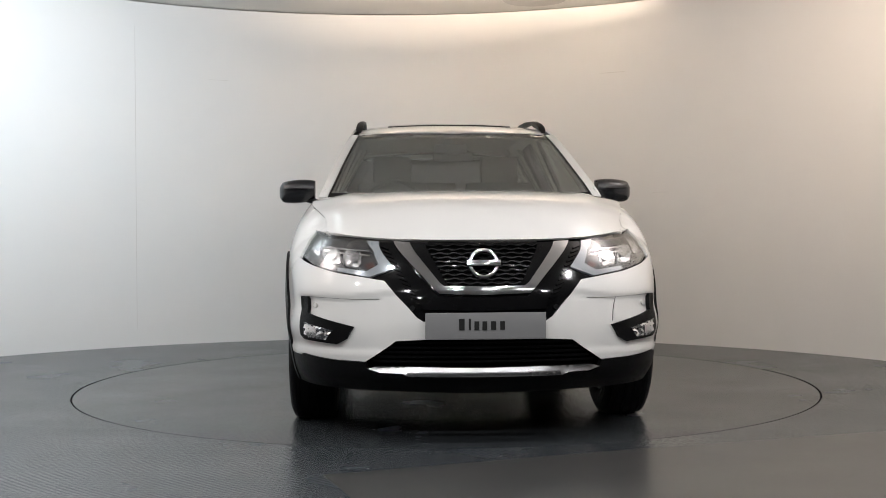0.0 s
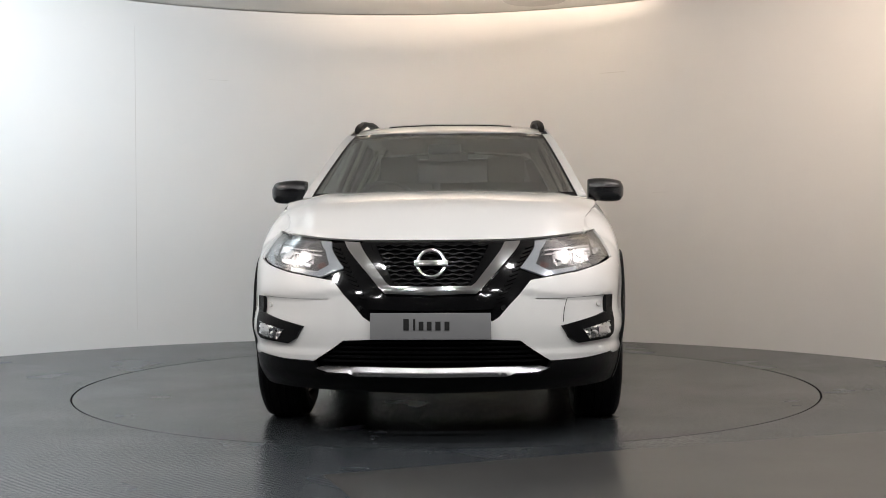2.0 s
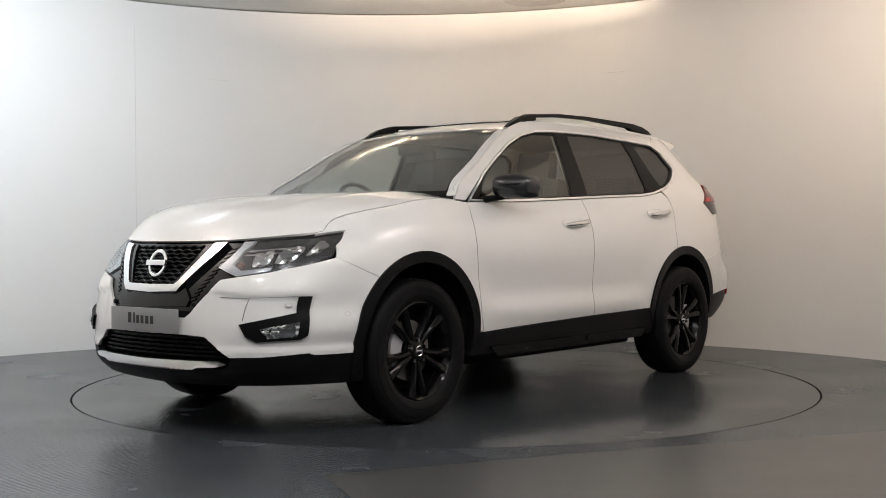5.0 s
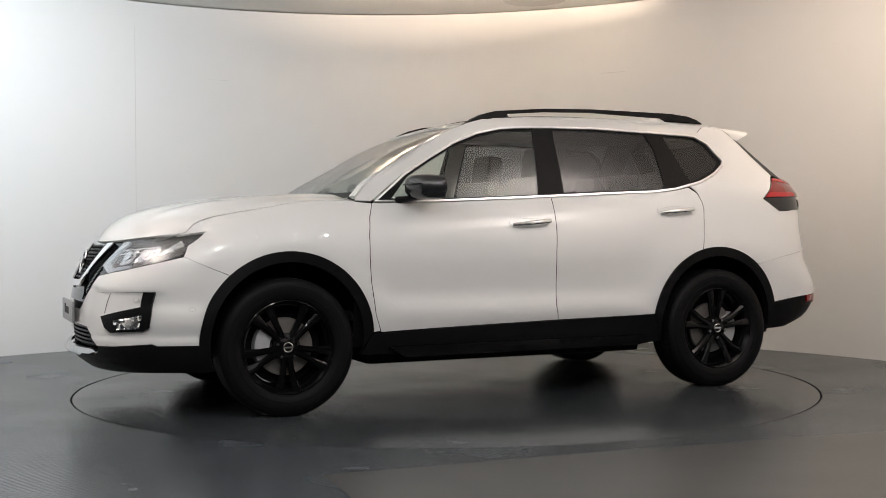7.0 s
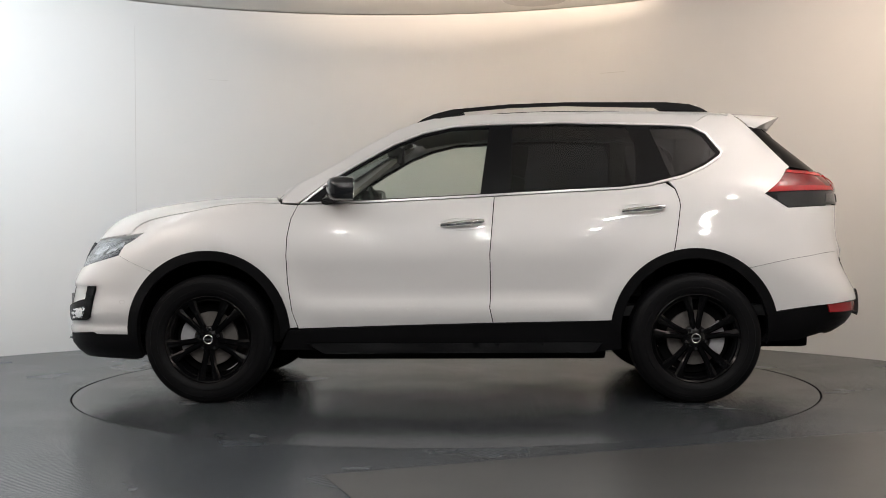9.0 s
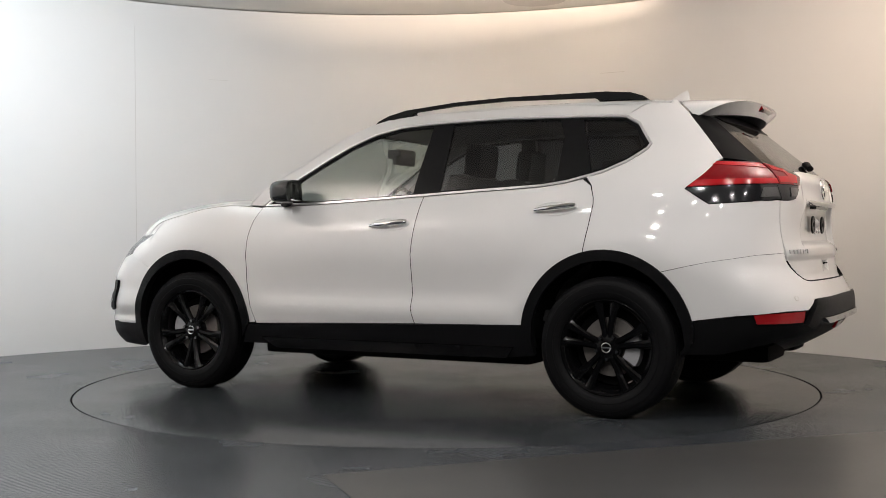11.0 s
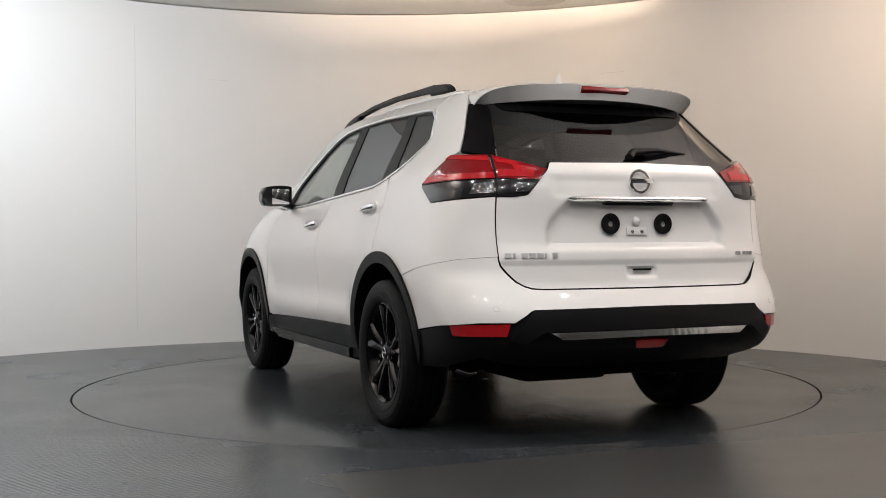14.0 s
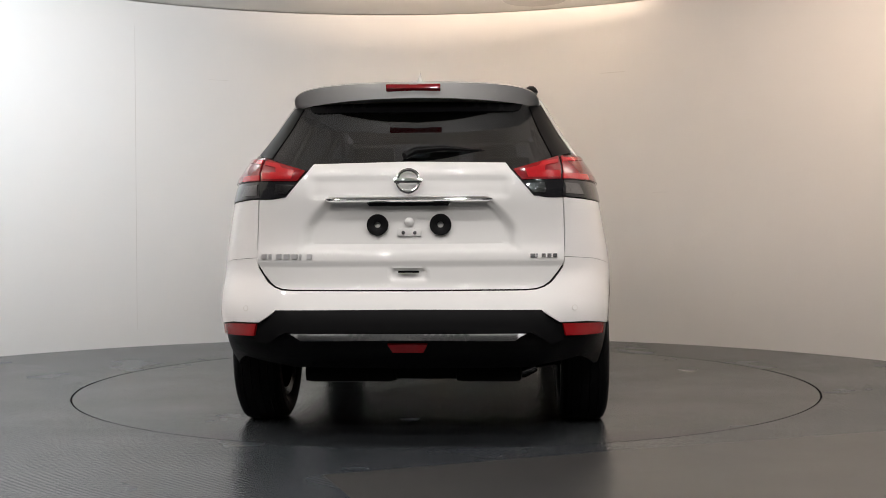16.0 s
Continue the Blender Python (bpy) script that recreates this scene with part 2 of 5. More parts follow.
def build_room():
    bm = bmesh.new()
    arc_wall(bm, DRUM, DRUM_R, -0.02, CEIL_Z, -35, 215, 120, 0.08)
    tagged(finish("wall_drum", bm, M_WALL, sharp=60), "white painted curved cyclorama wall around the turntable", "wall", kind="structure")
    # unseen square room added around the drum and the camera, dark for deeper gloss reflections
    for name, c, s in (("wall_front", (-0.3, -2.55, 1.5), (10.2, 0.1, 3.1)), ("wall_back", (-0.3, 11.05, 1.5), (10.2, 0.1, 3.1)),
                       ("wall_left", (-5.35, 4.25, 1.5), (0.1, 13.5, 3.1)), ("wall_right", (4.75, 4.25, 1.5), (0.1, 13.5, 3.1))):
        bm = bmesh.new()
        box_bm(bm, *c, *s)
        tagged(finish(name, bm, M_OUTER, smooth=False), "unseen dark grey wall added around the drum and camera", "wall", kind="structure")
    bm = bmesh.new()
    box_bm(bm, -0.3, 4.25, CEIL_Z + 0.06, 10.2, 13.7, 0.1)
    tagged(finish("ceiling", bm, M_CEIL, smooth=False), "white painted flat ceiling", "ceiling", kind="structure")
    # floor with a round hole for the turntable
    bm = bmesh.new()
    n = 128
    ro = 2.269
    inner = [bm.verts.new((AXIS.x + ro * math.cos(2 * math.pi * k / n), AXIS.y + ro * math.sin(2 * math.pi * k / n), 0)) for k in range(n)]
    low = [bm.verts.new((v.co.x, v.co.y, -0.04)) for v in inner]
    outer = []
    for k in range(n):
        a = 2 * math.pi * k / n
        c, s = math.cos(a), math.sin(a)
        q = 14.0 / max(abs(c), abs(s))
        outer.append(bm.verts.new((AXIS.x + q * c, AXIS.y + q * s, 0)))
    for k in range(n):
        j = (k + 1) % n
        bm.faces.new((inner[k], outer[k], outer[j], inner[j]))
        bm.faces.new((inner[k], inner[j], low[j], low[k]))
    ob = finish("floor", bm, M_FLOOR, smooth=False)
    tagged(ob, "dark grey treaded vinyl floor, slightly glossy", "floor", kind="structure")
    bm = bmesh.new()
    lathe(bm, [(0.001, -0.05), (2.4, -0.05), (2.4, -0.06), (0.001, -0.06)], 64, "z")
    tagged(finish("turntable_pit", bm, M_DARK), "dark pit below the turntable's edge gap", "pit", kind="structure")


def build_room_details():
    # thin smooth grey patch over the floor before the turntable
    bm = bmesh.new()
    out = [(-0.47, 4.36), (0.80, 4.847), (2.06, 5.26), (3.10, 5.62), (3.6, 5.0), (3.6, 0.4), (0.99, 0.4), (0.24, 2.43)]
    top, low = [bm.verts.new((x, y, 0.0035)) for x, y in out], [bm.verts.new((x, y, -0.002)) for x, y in out]
    bm.faces.new(top[::-1])
    for k in range(len(out)):
        bm.faces.new((top[k], top[(k + 1) % len(out)], low[(k + 1) % len(out)], low[k]))
    tagged(finish("floor_patch", bm, M_PATCH, smooth=False), "thin smooth grey patch on the floor", "floor", kind="structure")

    def on_wall(px, z, w, h, name, mat, label, cat):
        """A thin strip on the drum wall at the bearing px, in degrees from the drum's centre."""
        bm = bmesh.new()
        d = Vector((math.cos(radians(px)), math.sin(radians(px)), 0))
        c = Vector((DRUM.x, DRUM.y, z)) + d * (DRUM_R - 0.0005)
        box_bm(bm, *c, 0.003, w, h, 0, pose(0, 0, 0, 0, 0, px))
        tagged(finish(name, bm, mat, smooth=False), label, cat, kind="structure")

    on_wall(123.2, 1.45, 0.003, 2.6, "wall_joint", M_JOINT, "fine upright joint between wall panels", "joint")
    on_wall(63.0, 2.36, 0.45, 0.004, "wall_scuff", M_JOINT, "thin scratch in the white wall paint", "scuff")
    on_wall(57.0, 1.30, 0.14, 0.003, "wall_scuff", M_JOINT, "thin scratch in the white wall paint", "scuff")
    on_wall(113.0, 2.33, 0.16, 0.003, "wall_scuff", M_JOINT, "thin scratch in the white wall paint", "scuff")
    # round air vent in the ceiling
    bm = bmesh.new()
    lathe(bm, [(0.02, 0.0), (0.10, -0.008), (0.13, -0.001), (0.20, -0.010), (0.24, -0.012), (0.27, -0.006), (0.275, 0.0)], 40, "z")
    bmesh.ops.translate(bm, vec=(0.80, 9.75, CEIL_Z + 0.008), verts=bm.verts[:])
    tagged(finish("ceiling_vent", bm, M_JOINT), "round grey air vent set in the white ceiling", "vent")


build_room()
build_room_details()


def build_turntable():
    bm = bmesh.new()
    lathe(bm, [(0.002, 0.0), (0.6, 0.0), (1.4, 0.0), (2.252, 0.0), (2.2585, -0.002), (2.2585, -0.04), (0.002, -0.04)], 128, "z")
    ob = finish("turntable", bm, M_TABLE)
    tagged(ob, "round dark grey vinyl turntable set flush in the floor", "turntable")
    bm = bmesh.new()
    lathe(bm, [(2.2583, -0.0015), (2.2625, -0.0015), (2.2625, -0.035), (2.2583, -0.035)], 128, "z")
    part("edge_trim", bm, M_DARK, ob, "dark rubber edge of the turntable")
    return ob


turntable = build_turntable()

# ---------------------------------------------------------------- the car's skin
# x forward, y left, z up, from the ground midway between the axles
AXLE, HUB_Z, TYRE_R = 1.3525, 0.357, 0.361
X0F, X0R = 1.0, -1.3
f_nose = spl([0.18, 0.24, 0.33, 0.50, 0.65, 0.77, 0.86, 0.92, 1.00, 1.15], [2.10, 2.24, 2.325, 2.335, 2.315, 2.265, 2.215, 2.178, 2.16, 2.14])
f_tail = spl([0.30, 0.36, 0.42, 0.50, 0.58, 0.65, 0.72, 0.84, 0.98, 1.10, 1.20, 1.25, 1.32, 1.54, 1.66],
             [-2.10, -2.20, -2.30, -2.345, -2.34, -2.31, -2.275, -2.26, -2.245, -2.25, -2.235, -2.20, -2.12, -1.86, -1.72])
f_nfront = spl([0.2, 0.66, 0.92, 1.05], [6.5, 6.5, 4.7, 4.0])
f_belt = spl([-1.6, -1.2, -0.95, -0.25, 0.45, 0.86, 1.1, 1.3, 1.45, 1.62, 1.74, 1.80, 1.84, 2.1], [1.24, 1.22, 1.187, 1.154, 1.121, 1.118, 1.128, 1.112, 1.084, 1.056, 1.028, 0.998, 0.958, 0.93])
f_low = spl([0.18, 0.28, 0.33, 0.43, 0.505, 0.535, 0.61, 0.70, 0.80], [0.80, 0.850, 0.868, 0.881, 0.901, 0.899, 0.884, 0.891, 0.902])
f_arch = spl([0.18, 0.28, 0.43, 0.61, 0.80], [0.822, 0.862, 0.886, 0.898, 0.902])
f_green = spl([0.0, 0.10, 0.26, 0.40, 0.45, 0.49, 0.52, 0.545], [0.785, 0.754, 0.690, 0.633, 0.613, 0.588, 0.555, 0.48])
f_rear = spl([0.18, 0.30, 0.50, 0.75, 0.86, 0.98, 1.10, 1.19, 1.27, 1.40, 1.55, 1.60, 1.65], [0.80, 0.85, 0.885, 0.900, 0.897, 0.882, 0.860, 0.832, 0.785, 0.705, 0.625, 0.59, 0.52])


def half_width(x, z):
    """Half the car's width at a station and height, without the rounded ends."""
    x, z = np.asarray(x, float), np.asarray(z, float)
    zb = f_belt(x)
    s = np.clip((z - 0.80) / (zb - 0.80), 0, 1)
    near = np.minimum(np.hypot(x - AXLE, z - 0.40), np.hypot(x + AXLE, z - 0.40))
    near = smoothstep(0.64, 0.48, near)
    low = np.minimum(z, 0.80)
    side = f_low(low) * (1 - near) + f_arch(low) * near - (0.117 - 0.012 * smoothstep(0.9, 1.3, x)) * s ** (2.3 + 1.0 * smoothstep(0.9, 1.5, x))
    side = np.where(z > zb, f_green(np.maximum(z - zb, 0) * 0.545 / np.maximum(1.665 - zb, 0.1)), side)
    k = smoothstep(-0.7, -1.6, x)
    w = side * (1 - k) + f_rear(z) * k
    for xa in (AXLE, -AXLE):
        r = np.hypot(x - xa, z - 0.40)
        w = w + 0.012 * np.exp(-((r - 0.46) / 0.10) ** 2) * smoothstep(0.26, 0.56, z)
    return w


def ring_half(u, z):
    """The skin: u 0..1 from the nose to the flank, 1..2 along it, 2..3 round to the tail; negative u on the right."""
    u, z = np.asarray(u, float), np.asarray(z, float)
    sg, a = np.where(u < 0, -1.0, 1.0), np.abs(u)
    ph = np.clip(a, 0, 1) * math.pi / 2
    n = f_nfront(z)
    c, s = np.cos(ph), np.sin(ph)
    r = (np.abs(c) ** n + np.abs(s) ** n) ** (-1 / n)
    wf = half_width(X0F + (f_nose(z) - X0F) * np.clip(r * c, 0, 1) - 0.12 * s**4 * c, z)
    yf = wf * r * s
    xf = X0F + (f_nose(z) - X0F) * r * c - 0.27 * yf**2 * np.clip(r * c, 0, 1)
    xm = X0F + (X0R - X0F) * np.clip(a - 1, 0, 1)
    ym = half_width(xm, z)
    ph2 = np.clip(a - 2, 0, 1) * math.pi / 2
    n2 = 5.0
    c2, s2 = np.cos(ph2), np.sin(ph2)
    r2 = (np.abs(c2) ** n2 + np.abs(s2) ** n2) ** (-1 / n2)
    wr = half_width(X0R - 0.7 * np.clip(s2, 0, 1), z)
    yr = wr * r2 * c2
    xr = X0R + (f_tail(z) - X0R) * r2 * s2 + 0.05 * yr**2 * np.clip(r2 * s2, 0, 1)
    x = np.where(a < 1, xf, np.where(a < 2, xm, xr))
    y = np.where(a < 1, yf, np.where(a < 2, ym, yr))
    return np.stack([x, sg * y, z], -1)


def ring(u, z):
    """The skin, and past u = 3 round the tail to the right flank."""
    u = np.asarray(u, float)
    far = u > 3
    p = ring_half(np.where(far, 6 - u, u), z)
    p[..., 1] = np.where(far, -p[..., 1], p[..., 1])
    return p


UF, US, UR = np.linspace(0, 1, 121), np.linspace(0, 3, 361), np.linspace(2, 3, 121)


def to_u(tag, v, z):
    """u of a point on the skin: f = by y at the nose, s = by x on the flank, r = by y at the tail."""
    if tag == "f":
        p = ring(UF, np.full(121, z))
        return math.copysign(float(np.interp(abs(v), np.maximum.accumulate(p[:, 1]) + UF * 1e-6, UF)), v)
    if tag == "r":
        p = ring(UR, np.full(121, z))
        return math.copysign(float(np.interp(abs(v), p[::-1, 1], UR[::-1])), v)
    p = ring(US, np.full(361, z))
    return float(np.interp(-v, np.maximum.accumulate(-p[:, 0]) + US * 1e-6, US))


USCALE = 1.6


def skin_normal(u, z):
    du, dz = 0.004, 0.006
    a = ring(u + du, z) - ring(u - du, z)
    b = ring(u, z + dz) - ring(u, z - dz)
    nn = np.cross(a, b)
    nn /= np.linalg.norm(nn, axis=-1, keepdims=True) + 1e-12
    p = ring(u, z)
    flip = np.sign((nn[..., 0] * p[..., 0] * 0.3 + nn[..., 1] * p[..., 1]))
    return nn * np.where(flip == 0, 1, flip)[..., None]


def chaikin(pts, times):
    for _ in range(times):
        out = []
        for a, b in zip(pts, pts[1:] + pts[:1]):
            out += [(a[0] * 0.78 + b[0] * 0.22, a[1] * 0.78 + b[1] * 0.22), (a[0] * 0.22 + b[0] * 0.78, a[1] * 0.22 + b[1] * 0.78)]
        pts = out
    return pts


def resample(pts, step):
    out = []
    for a, b in zip(pts, pts[1:] + pts[:1]):
        n = max(1, int(math.hypot(b[0] - a[0], b[1] - a[1]) / step))
        out += [(a[0] + (b[0] - a[0]) * k / n, a[1] + (b[1] - a[1]) * k / n) for k in range(n)]
    return out


def inside(px, py, loop):
    x, y = np.array([p[0] for p in loop]), np.array([p[1] for p in loop])
    x2, y2 = np.roll(x, -1), np.roll(y, -1)
    r = np.zeros(len(px), bool)
    for a, b, c, d in zip(x, y, x2, y2):
        if b == d:
            continue
        r ^= ((b > py) != (d > py)) & (px < (c - a) * (py - b) / (d - b) + a)
    return r


def flat_fill(loops, step):
    """Triangles inside the first loop and outside the others, with an even grid of points."""
    verts, edges = [], []
    for lp in loops:
        k = len(verts)
        verts += [Vector(p) for p in lp]
        edges += [(k + j, k + (j + 1) % len(lp)) for j in range(len(lp))]
    nb = len(verts)
    xs, ys = [v.x for v in verts], [v.y for v in verts]
    gx, gy = np.meshgrid(np.arange(min(xs) + step / 2, max(xs), step), np.arange(min(ys) + step / 2, max(ys), step))
    gx, gy = gx.ravel(), gy.ravel()
    if len(gx):
        keep = np.zeros(len(gx), bool)
        for j, lp in enumerate(loops):
            keep = inside(gx, gy, lp) if j == 0 else keep & ~inside(gx, gy, lp)
        bx, by = np.array(xs), np.array(ys)
        for j in np.nonzero(keep)[0]:
            if np.min((bx - gx[j]) ** 2 + (by - gy[j]) ** 2) < (step * 0.45) ** 2:
                keep[j] = False
        verts += [Vector((float(a), float(b))) for a, b in zip(gx[keep], gy[keep])]
    vs, es, fs, ov, oe, of = mathutils.geometry.delaunay_2d_cdt(verts, edges, [], 0, 1e-6)
    cx = np.array([sum(vs[i].x for i in f) / 3 for f in fs])
    cy = np.array([sum(vs[i].y for i in f) / 3 for f in fs])
    ok = np.zeros(len(fs), bool)
    for j, lp in enumerate(loops):
        ok = inside(cx, cy, lp) if j == 0 else ok & ~inside(cx, cy, lp)
    return np.array([(v.x, v.y) for v in vs]), [f for f, o in zip(fs, ok) if o]


def shell(bm, outer, inner, tris):
    """A thin solid from an outer and an inner sheet of points."""
    vo = [bm.verts.new(p) for p in outer]
    vi = [bm.verts.new(p) for p in inner]
    cnt = {}
    for f in tris:
        for a, b in zip(f, f[1:] + f[:1]):
            cnt[(a, b)] = cnt.get((a, b), 0) + 1
    for f in tris:
        try:
            bm.faces.new([vo[i] for i in f]), bm.faces.new([vi[i] for i in f[::-1]])
        except ValueError:
            pass
    for (a, b) in cnt:
        if (b, a) not in cnt:
            bm.faces.new((vo[b], vo[a], vi[a], vi[b]))
    for v in vo + vi:
        if not v.link_faces:
            bm.verts.remove(v)


def skin_panel(name, loops, mat, parent, off=0.0, thick=0.012, step=0.035, curve=0, label="", side=1, relief=None):
    """A panel on the car's skin. Loops of (tag, v, z), or (u, z)."""
    flat = []
    for lp in loops:
        pts = [(to_u(*p) * USCALE, p[2]) if len(p) == 3 else (p[0] * USCALE, p[1]) for p in lp]
        flat.append(resample(chaikin(pts, curve), step * 0.6))
    uv, tris = flat_fill(flat, step)
    u, z = uv[:, 0] / USCALE, uv[:, 1]
    p, nn = ring(u, z), skin_normal(u, z)
    d = np.full(len(u), off)
    if relief is not None:
        d = d + relief(p[:, 0], p[:, 1], p[:, 2])
    po, pi = p + nn * d[:, None], p + nn * (d - thick)[:, None]
    if side < 0:
        po[:, 1] *= -1
        pi[:, 1] *= -1
    bm = bmesh.new()
    shell(bm, po, pi, [tuple(f) for f in tris])
    return part(name, bm, mat, parent, label)


def arch(xa, r, a0, a1, n=22, zc=0.395):
    """Points of a wheel arch on the flank."""
    return [("s", xa + r * math.cos(radians(a0 + (a1 - a0) * k / n)), zc + r * math.sin(radians(a0 + (a1 - a0) * k / n))) for k in range(n + 1)]


def sheet(name, loops, surf, mat, parent, thick=0.012, step=0.04, curve=0, label="", side=1):
    """A panel over any surface given as a function of two coordinates."""
    flat = [resample(chaikin([tuple(p) for p in lp], curve), step * 0.6) for lp in loops]
    uv, tris = flat_fill(flat, step)
    p = surf(uv[:, 0], uv[:, 1])
    e = 0.004
    a = surf(uv[:, 0] + e, uv[:, 1]) - surf(uv[:, 0] - e, uv[:, 1])
    b = surf(uv[:, 0], uv[:, 1] + e) - surf(uv[:, 0], uv[:, 1] - e)
    nn = np.cross(a, b)
    nn /= np.linalg.norm(nn, axis=1, keepdims=True) + 1e-12
    nn *= np.where(nn[:, 2:3] < 0, -1, 1)
    q = p - nn * thick
    if side < 0:
        p[:, 1] *= -1
        q[:, 1] *= -1
    bm = bmesh.new()
    shell(bm, p, q, [tuple(f) for f in tris])
    return part(name, bm, mat, parent, label)


# ---------------------------------------------------------------- the car
car = new("car")
tagged(car, "white compact SUV with black cladding, black alloy wheels and roof rails", "car")


f_hood_c = spl([0.90, 1.05, 1.19, 1.446, 1.627, 1.808, 2.00, 2.08, 2.13, 2.165, 2.20], [1.165, 1.172, 1.172, 1.160, 1.145, 1.118, 1.066, 1.022, 0.978, 0.926, 0.88])
f_lip_z = spl([0.0, 0.26, 0.46, 0.60, 0.735, 0.80], [0.905, 0.907, 0.911, 0.923, 0.940, 0.948])      # top of the grille and lamps, by y


def wing_top(x):
    return f_belt(x) - 0.008


def _lip_x(y):
    z = float(f_lip_z(y))
    return float(ring(to_u("f", y, z), z)[0]) - 0.004


def _edge_y(x):
    z = float(wing_top(x))
    return float(ring(to_u("s", x, z), z)[1]) + 0.001


CORNER_X = 1.885
LIP_Y, EDGE_X = np.linspace(0, 0.76, 16), np.array([0.95, 1.10, 1.25, 1.40, 1.55, 1.66, 1.74, 1.80, 1.84, CORNER_X])
f_lip_x = spl(LIP_Y, [_lip_x(y) for y in LIP_Y])
f_edge_y = spl(EDGE_X, [_edge_y(x) for x in EDGE_X])


def hood_surf(a, b):
    """The bonnet: a runs from the windscreen to the nose (0 to 1.1), b across it (-0.75 to 0.75)."""
    t, v = a / 1.1, b / 0.75
    k = np.minimum(np.abs(v), 1.0)
    x_side = 0.955 + (CORNER_X - 0.955) * np.clip(t, 0, 1)
    y = np.sign(v) * k * f_edge_y(x_side)
    corner_y = float(f_edge_y(CORNER_X))
    x_front = f_lip_x(k * corner_y) + (CORNER_X - float(f_lip_x(corner_y))) * k**6
    x_back = 1.075 - 0.12 * k**2.2
    x = x_back + (x_front - x_back) * t
    zc = f_hood_c(1.075 + (2.178 - 1.075) * t)
    zs = wing_top(x_side) + 0.004
    crease = 0.008 * np.exp(-((k - 0.74) / 0.07) ** 2) * smoothstep(1.0, 0.7, t)
    return np.stack([x, y, zc + (zs - zc) * k**3.4 + crease], -1)


f_roof = spl([-2.05, -1.65, -1.5, -1.1, -0.6, -0.2, 0.1, 0.25, 0.40], [1.622, 1.645, 1.656, 1.672, 1.674, 1.660, 1.622, 1.588, 1.535])


def roof_surf(x, y):
    return np.stack([x, y, f_roof(x) - 0.030 * (np.abs(y) / 0.565) ** 2.4], -1)


# the line of the windscreen pillar and its half width, by height
f_pillar_x = spl([1.10, 1.15, 1.21, 1.28, 1.35, 1.447, 1.527, 1.56], [1.02, 0.955, 0.895, 0.775, 0.650, 0.490, 0.335, 0.255])
f_pillar_y = spl([1.10, 1.15, 1.21, 1.35, 1.447, 1.527, 1.56], [0.755, 0.742, 0.716, 0.664, 0.624, 0.588, 0.570])


def screen_surf(y, z):
    ya = f_pillar_y(z)
    x = f_pillar_x(z) + (0.12 - 0.16 * (z - 1.15)) * (1 - (y / ya) ** 2)
    return np.stack([x, y, z + 0 * y], -1)


def whole(pts):
    """The u and z of a left half outline and of its mirror image, at the nose or at the tail."""
    left = [(to_u(*p), p[2]) for p in pts]
    if all(p[0] in "fs" for p in pts) and any(p[0] == "f" for p in pts):
        return left + [(-u, z) for u, z in left[::-1] if u > 1e-4]
    return left + [(6 - u, z) for u, z in left[::-1] if u < 3 - 1e-4]


def inset(loop, d):
    """An outline moved inwards by d (side outlines of x and z)."""
    n = len(loop)
    area = sum(loop[k][1] * loop[(k + 1) % n][2] - loop[(k + 1) % n][1] * loop[k][2] for k in range(n))
    sg = 1 if area > 0 else -1
    out = []
    for k in range(n):
        (_, ax, az), (_, bx, bz), (_, cx, cz) = loop[k - 1], loop[k], loop[(k + 1) % n]
        d1, d2 = Vector((bx - ax, bz - az)).normalized(), Vector((cx - bx, cz - bz)).normalized()
        n1, n2 = Vector((-d1.y, d1.x)), Vector((-d2.y, d2.x))
        m = (n1 + n2).normalized()
        m *= sg * d / max(0.45, m.dot(n1))
        out.append(("s", bx + m.x, bz + m.y))
    return out


def S_(*xz):
    """Flank points from a flat run of x, z pairs."""
    return [("s", xz[k], xz[k + 1]) for k in range(0, len(xz), 2)]


def F_(*yz):
    return [("f", yz[k], yz[k + 1]) for k in range(0, len(yz), 2)]


def R_(*yz):
    return [("r", yz[k], yz[k + 1]) for k in range(0, len(yz), 2)]


WINDOW_LOW = S_(0.845, 1.114, 0.47, 1.117, 0.15, 1.131, -0.25, 1.150, -0.64, 1.170, -0.955, 1.183, -1.11, 1.201, -1.27, 1.239, -1.43, 1.302, -1.525, 1.365)
WINDOW_TOP = S_(-1.54, 1.395, -1.46, 1.508, -1.38, 1.553, -1.10, 1.568, -0.65, 1.582, -0.33, 1.578, -0.17, 1.573, -0.01, 1.563, 0.154, 1.528, 0.317, 1.464, 0.48, 1.375, 0.644, 1.278)


def gate_relief(x, y, z):
    """The number plate's recess in the tailgate, and the crease above it."""
    k = np.maximum((np.abs(y) - 0.29 - 0.16 * smoothstep(1.17, 0.93, z)) / 0.045, np.maximum((z - 1.085) / 0.03, (0.880 - z) / 0.028))
    fold = 0.012 * smoothstep(0.45, 0.40, np.abs(y)) * smoothstep(1.19, 1.165, z) * smoothstep(1.08, 1.11, z)
    grip = smoothstep(0.085, 0.065, np.abs(y)) * smoothstep(0.785, 0.775, z) * smoothstep(0.735, 0.748, z)
    return -0.030 * smoothstep(0.6, -0.6, k) - fold * 0.6 + 0.008 * smoothstep(0.800, 0.812, z) * smoothstep(0.90, 0.83, z) - 0.014 * grip


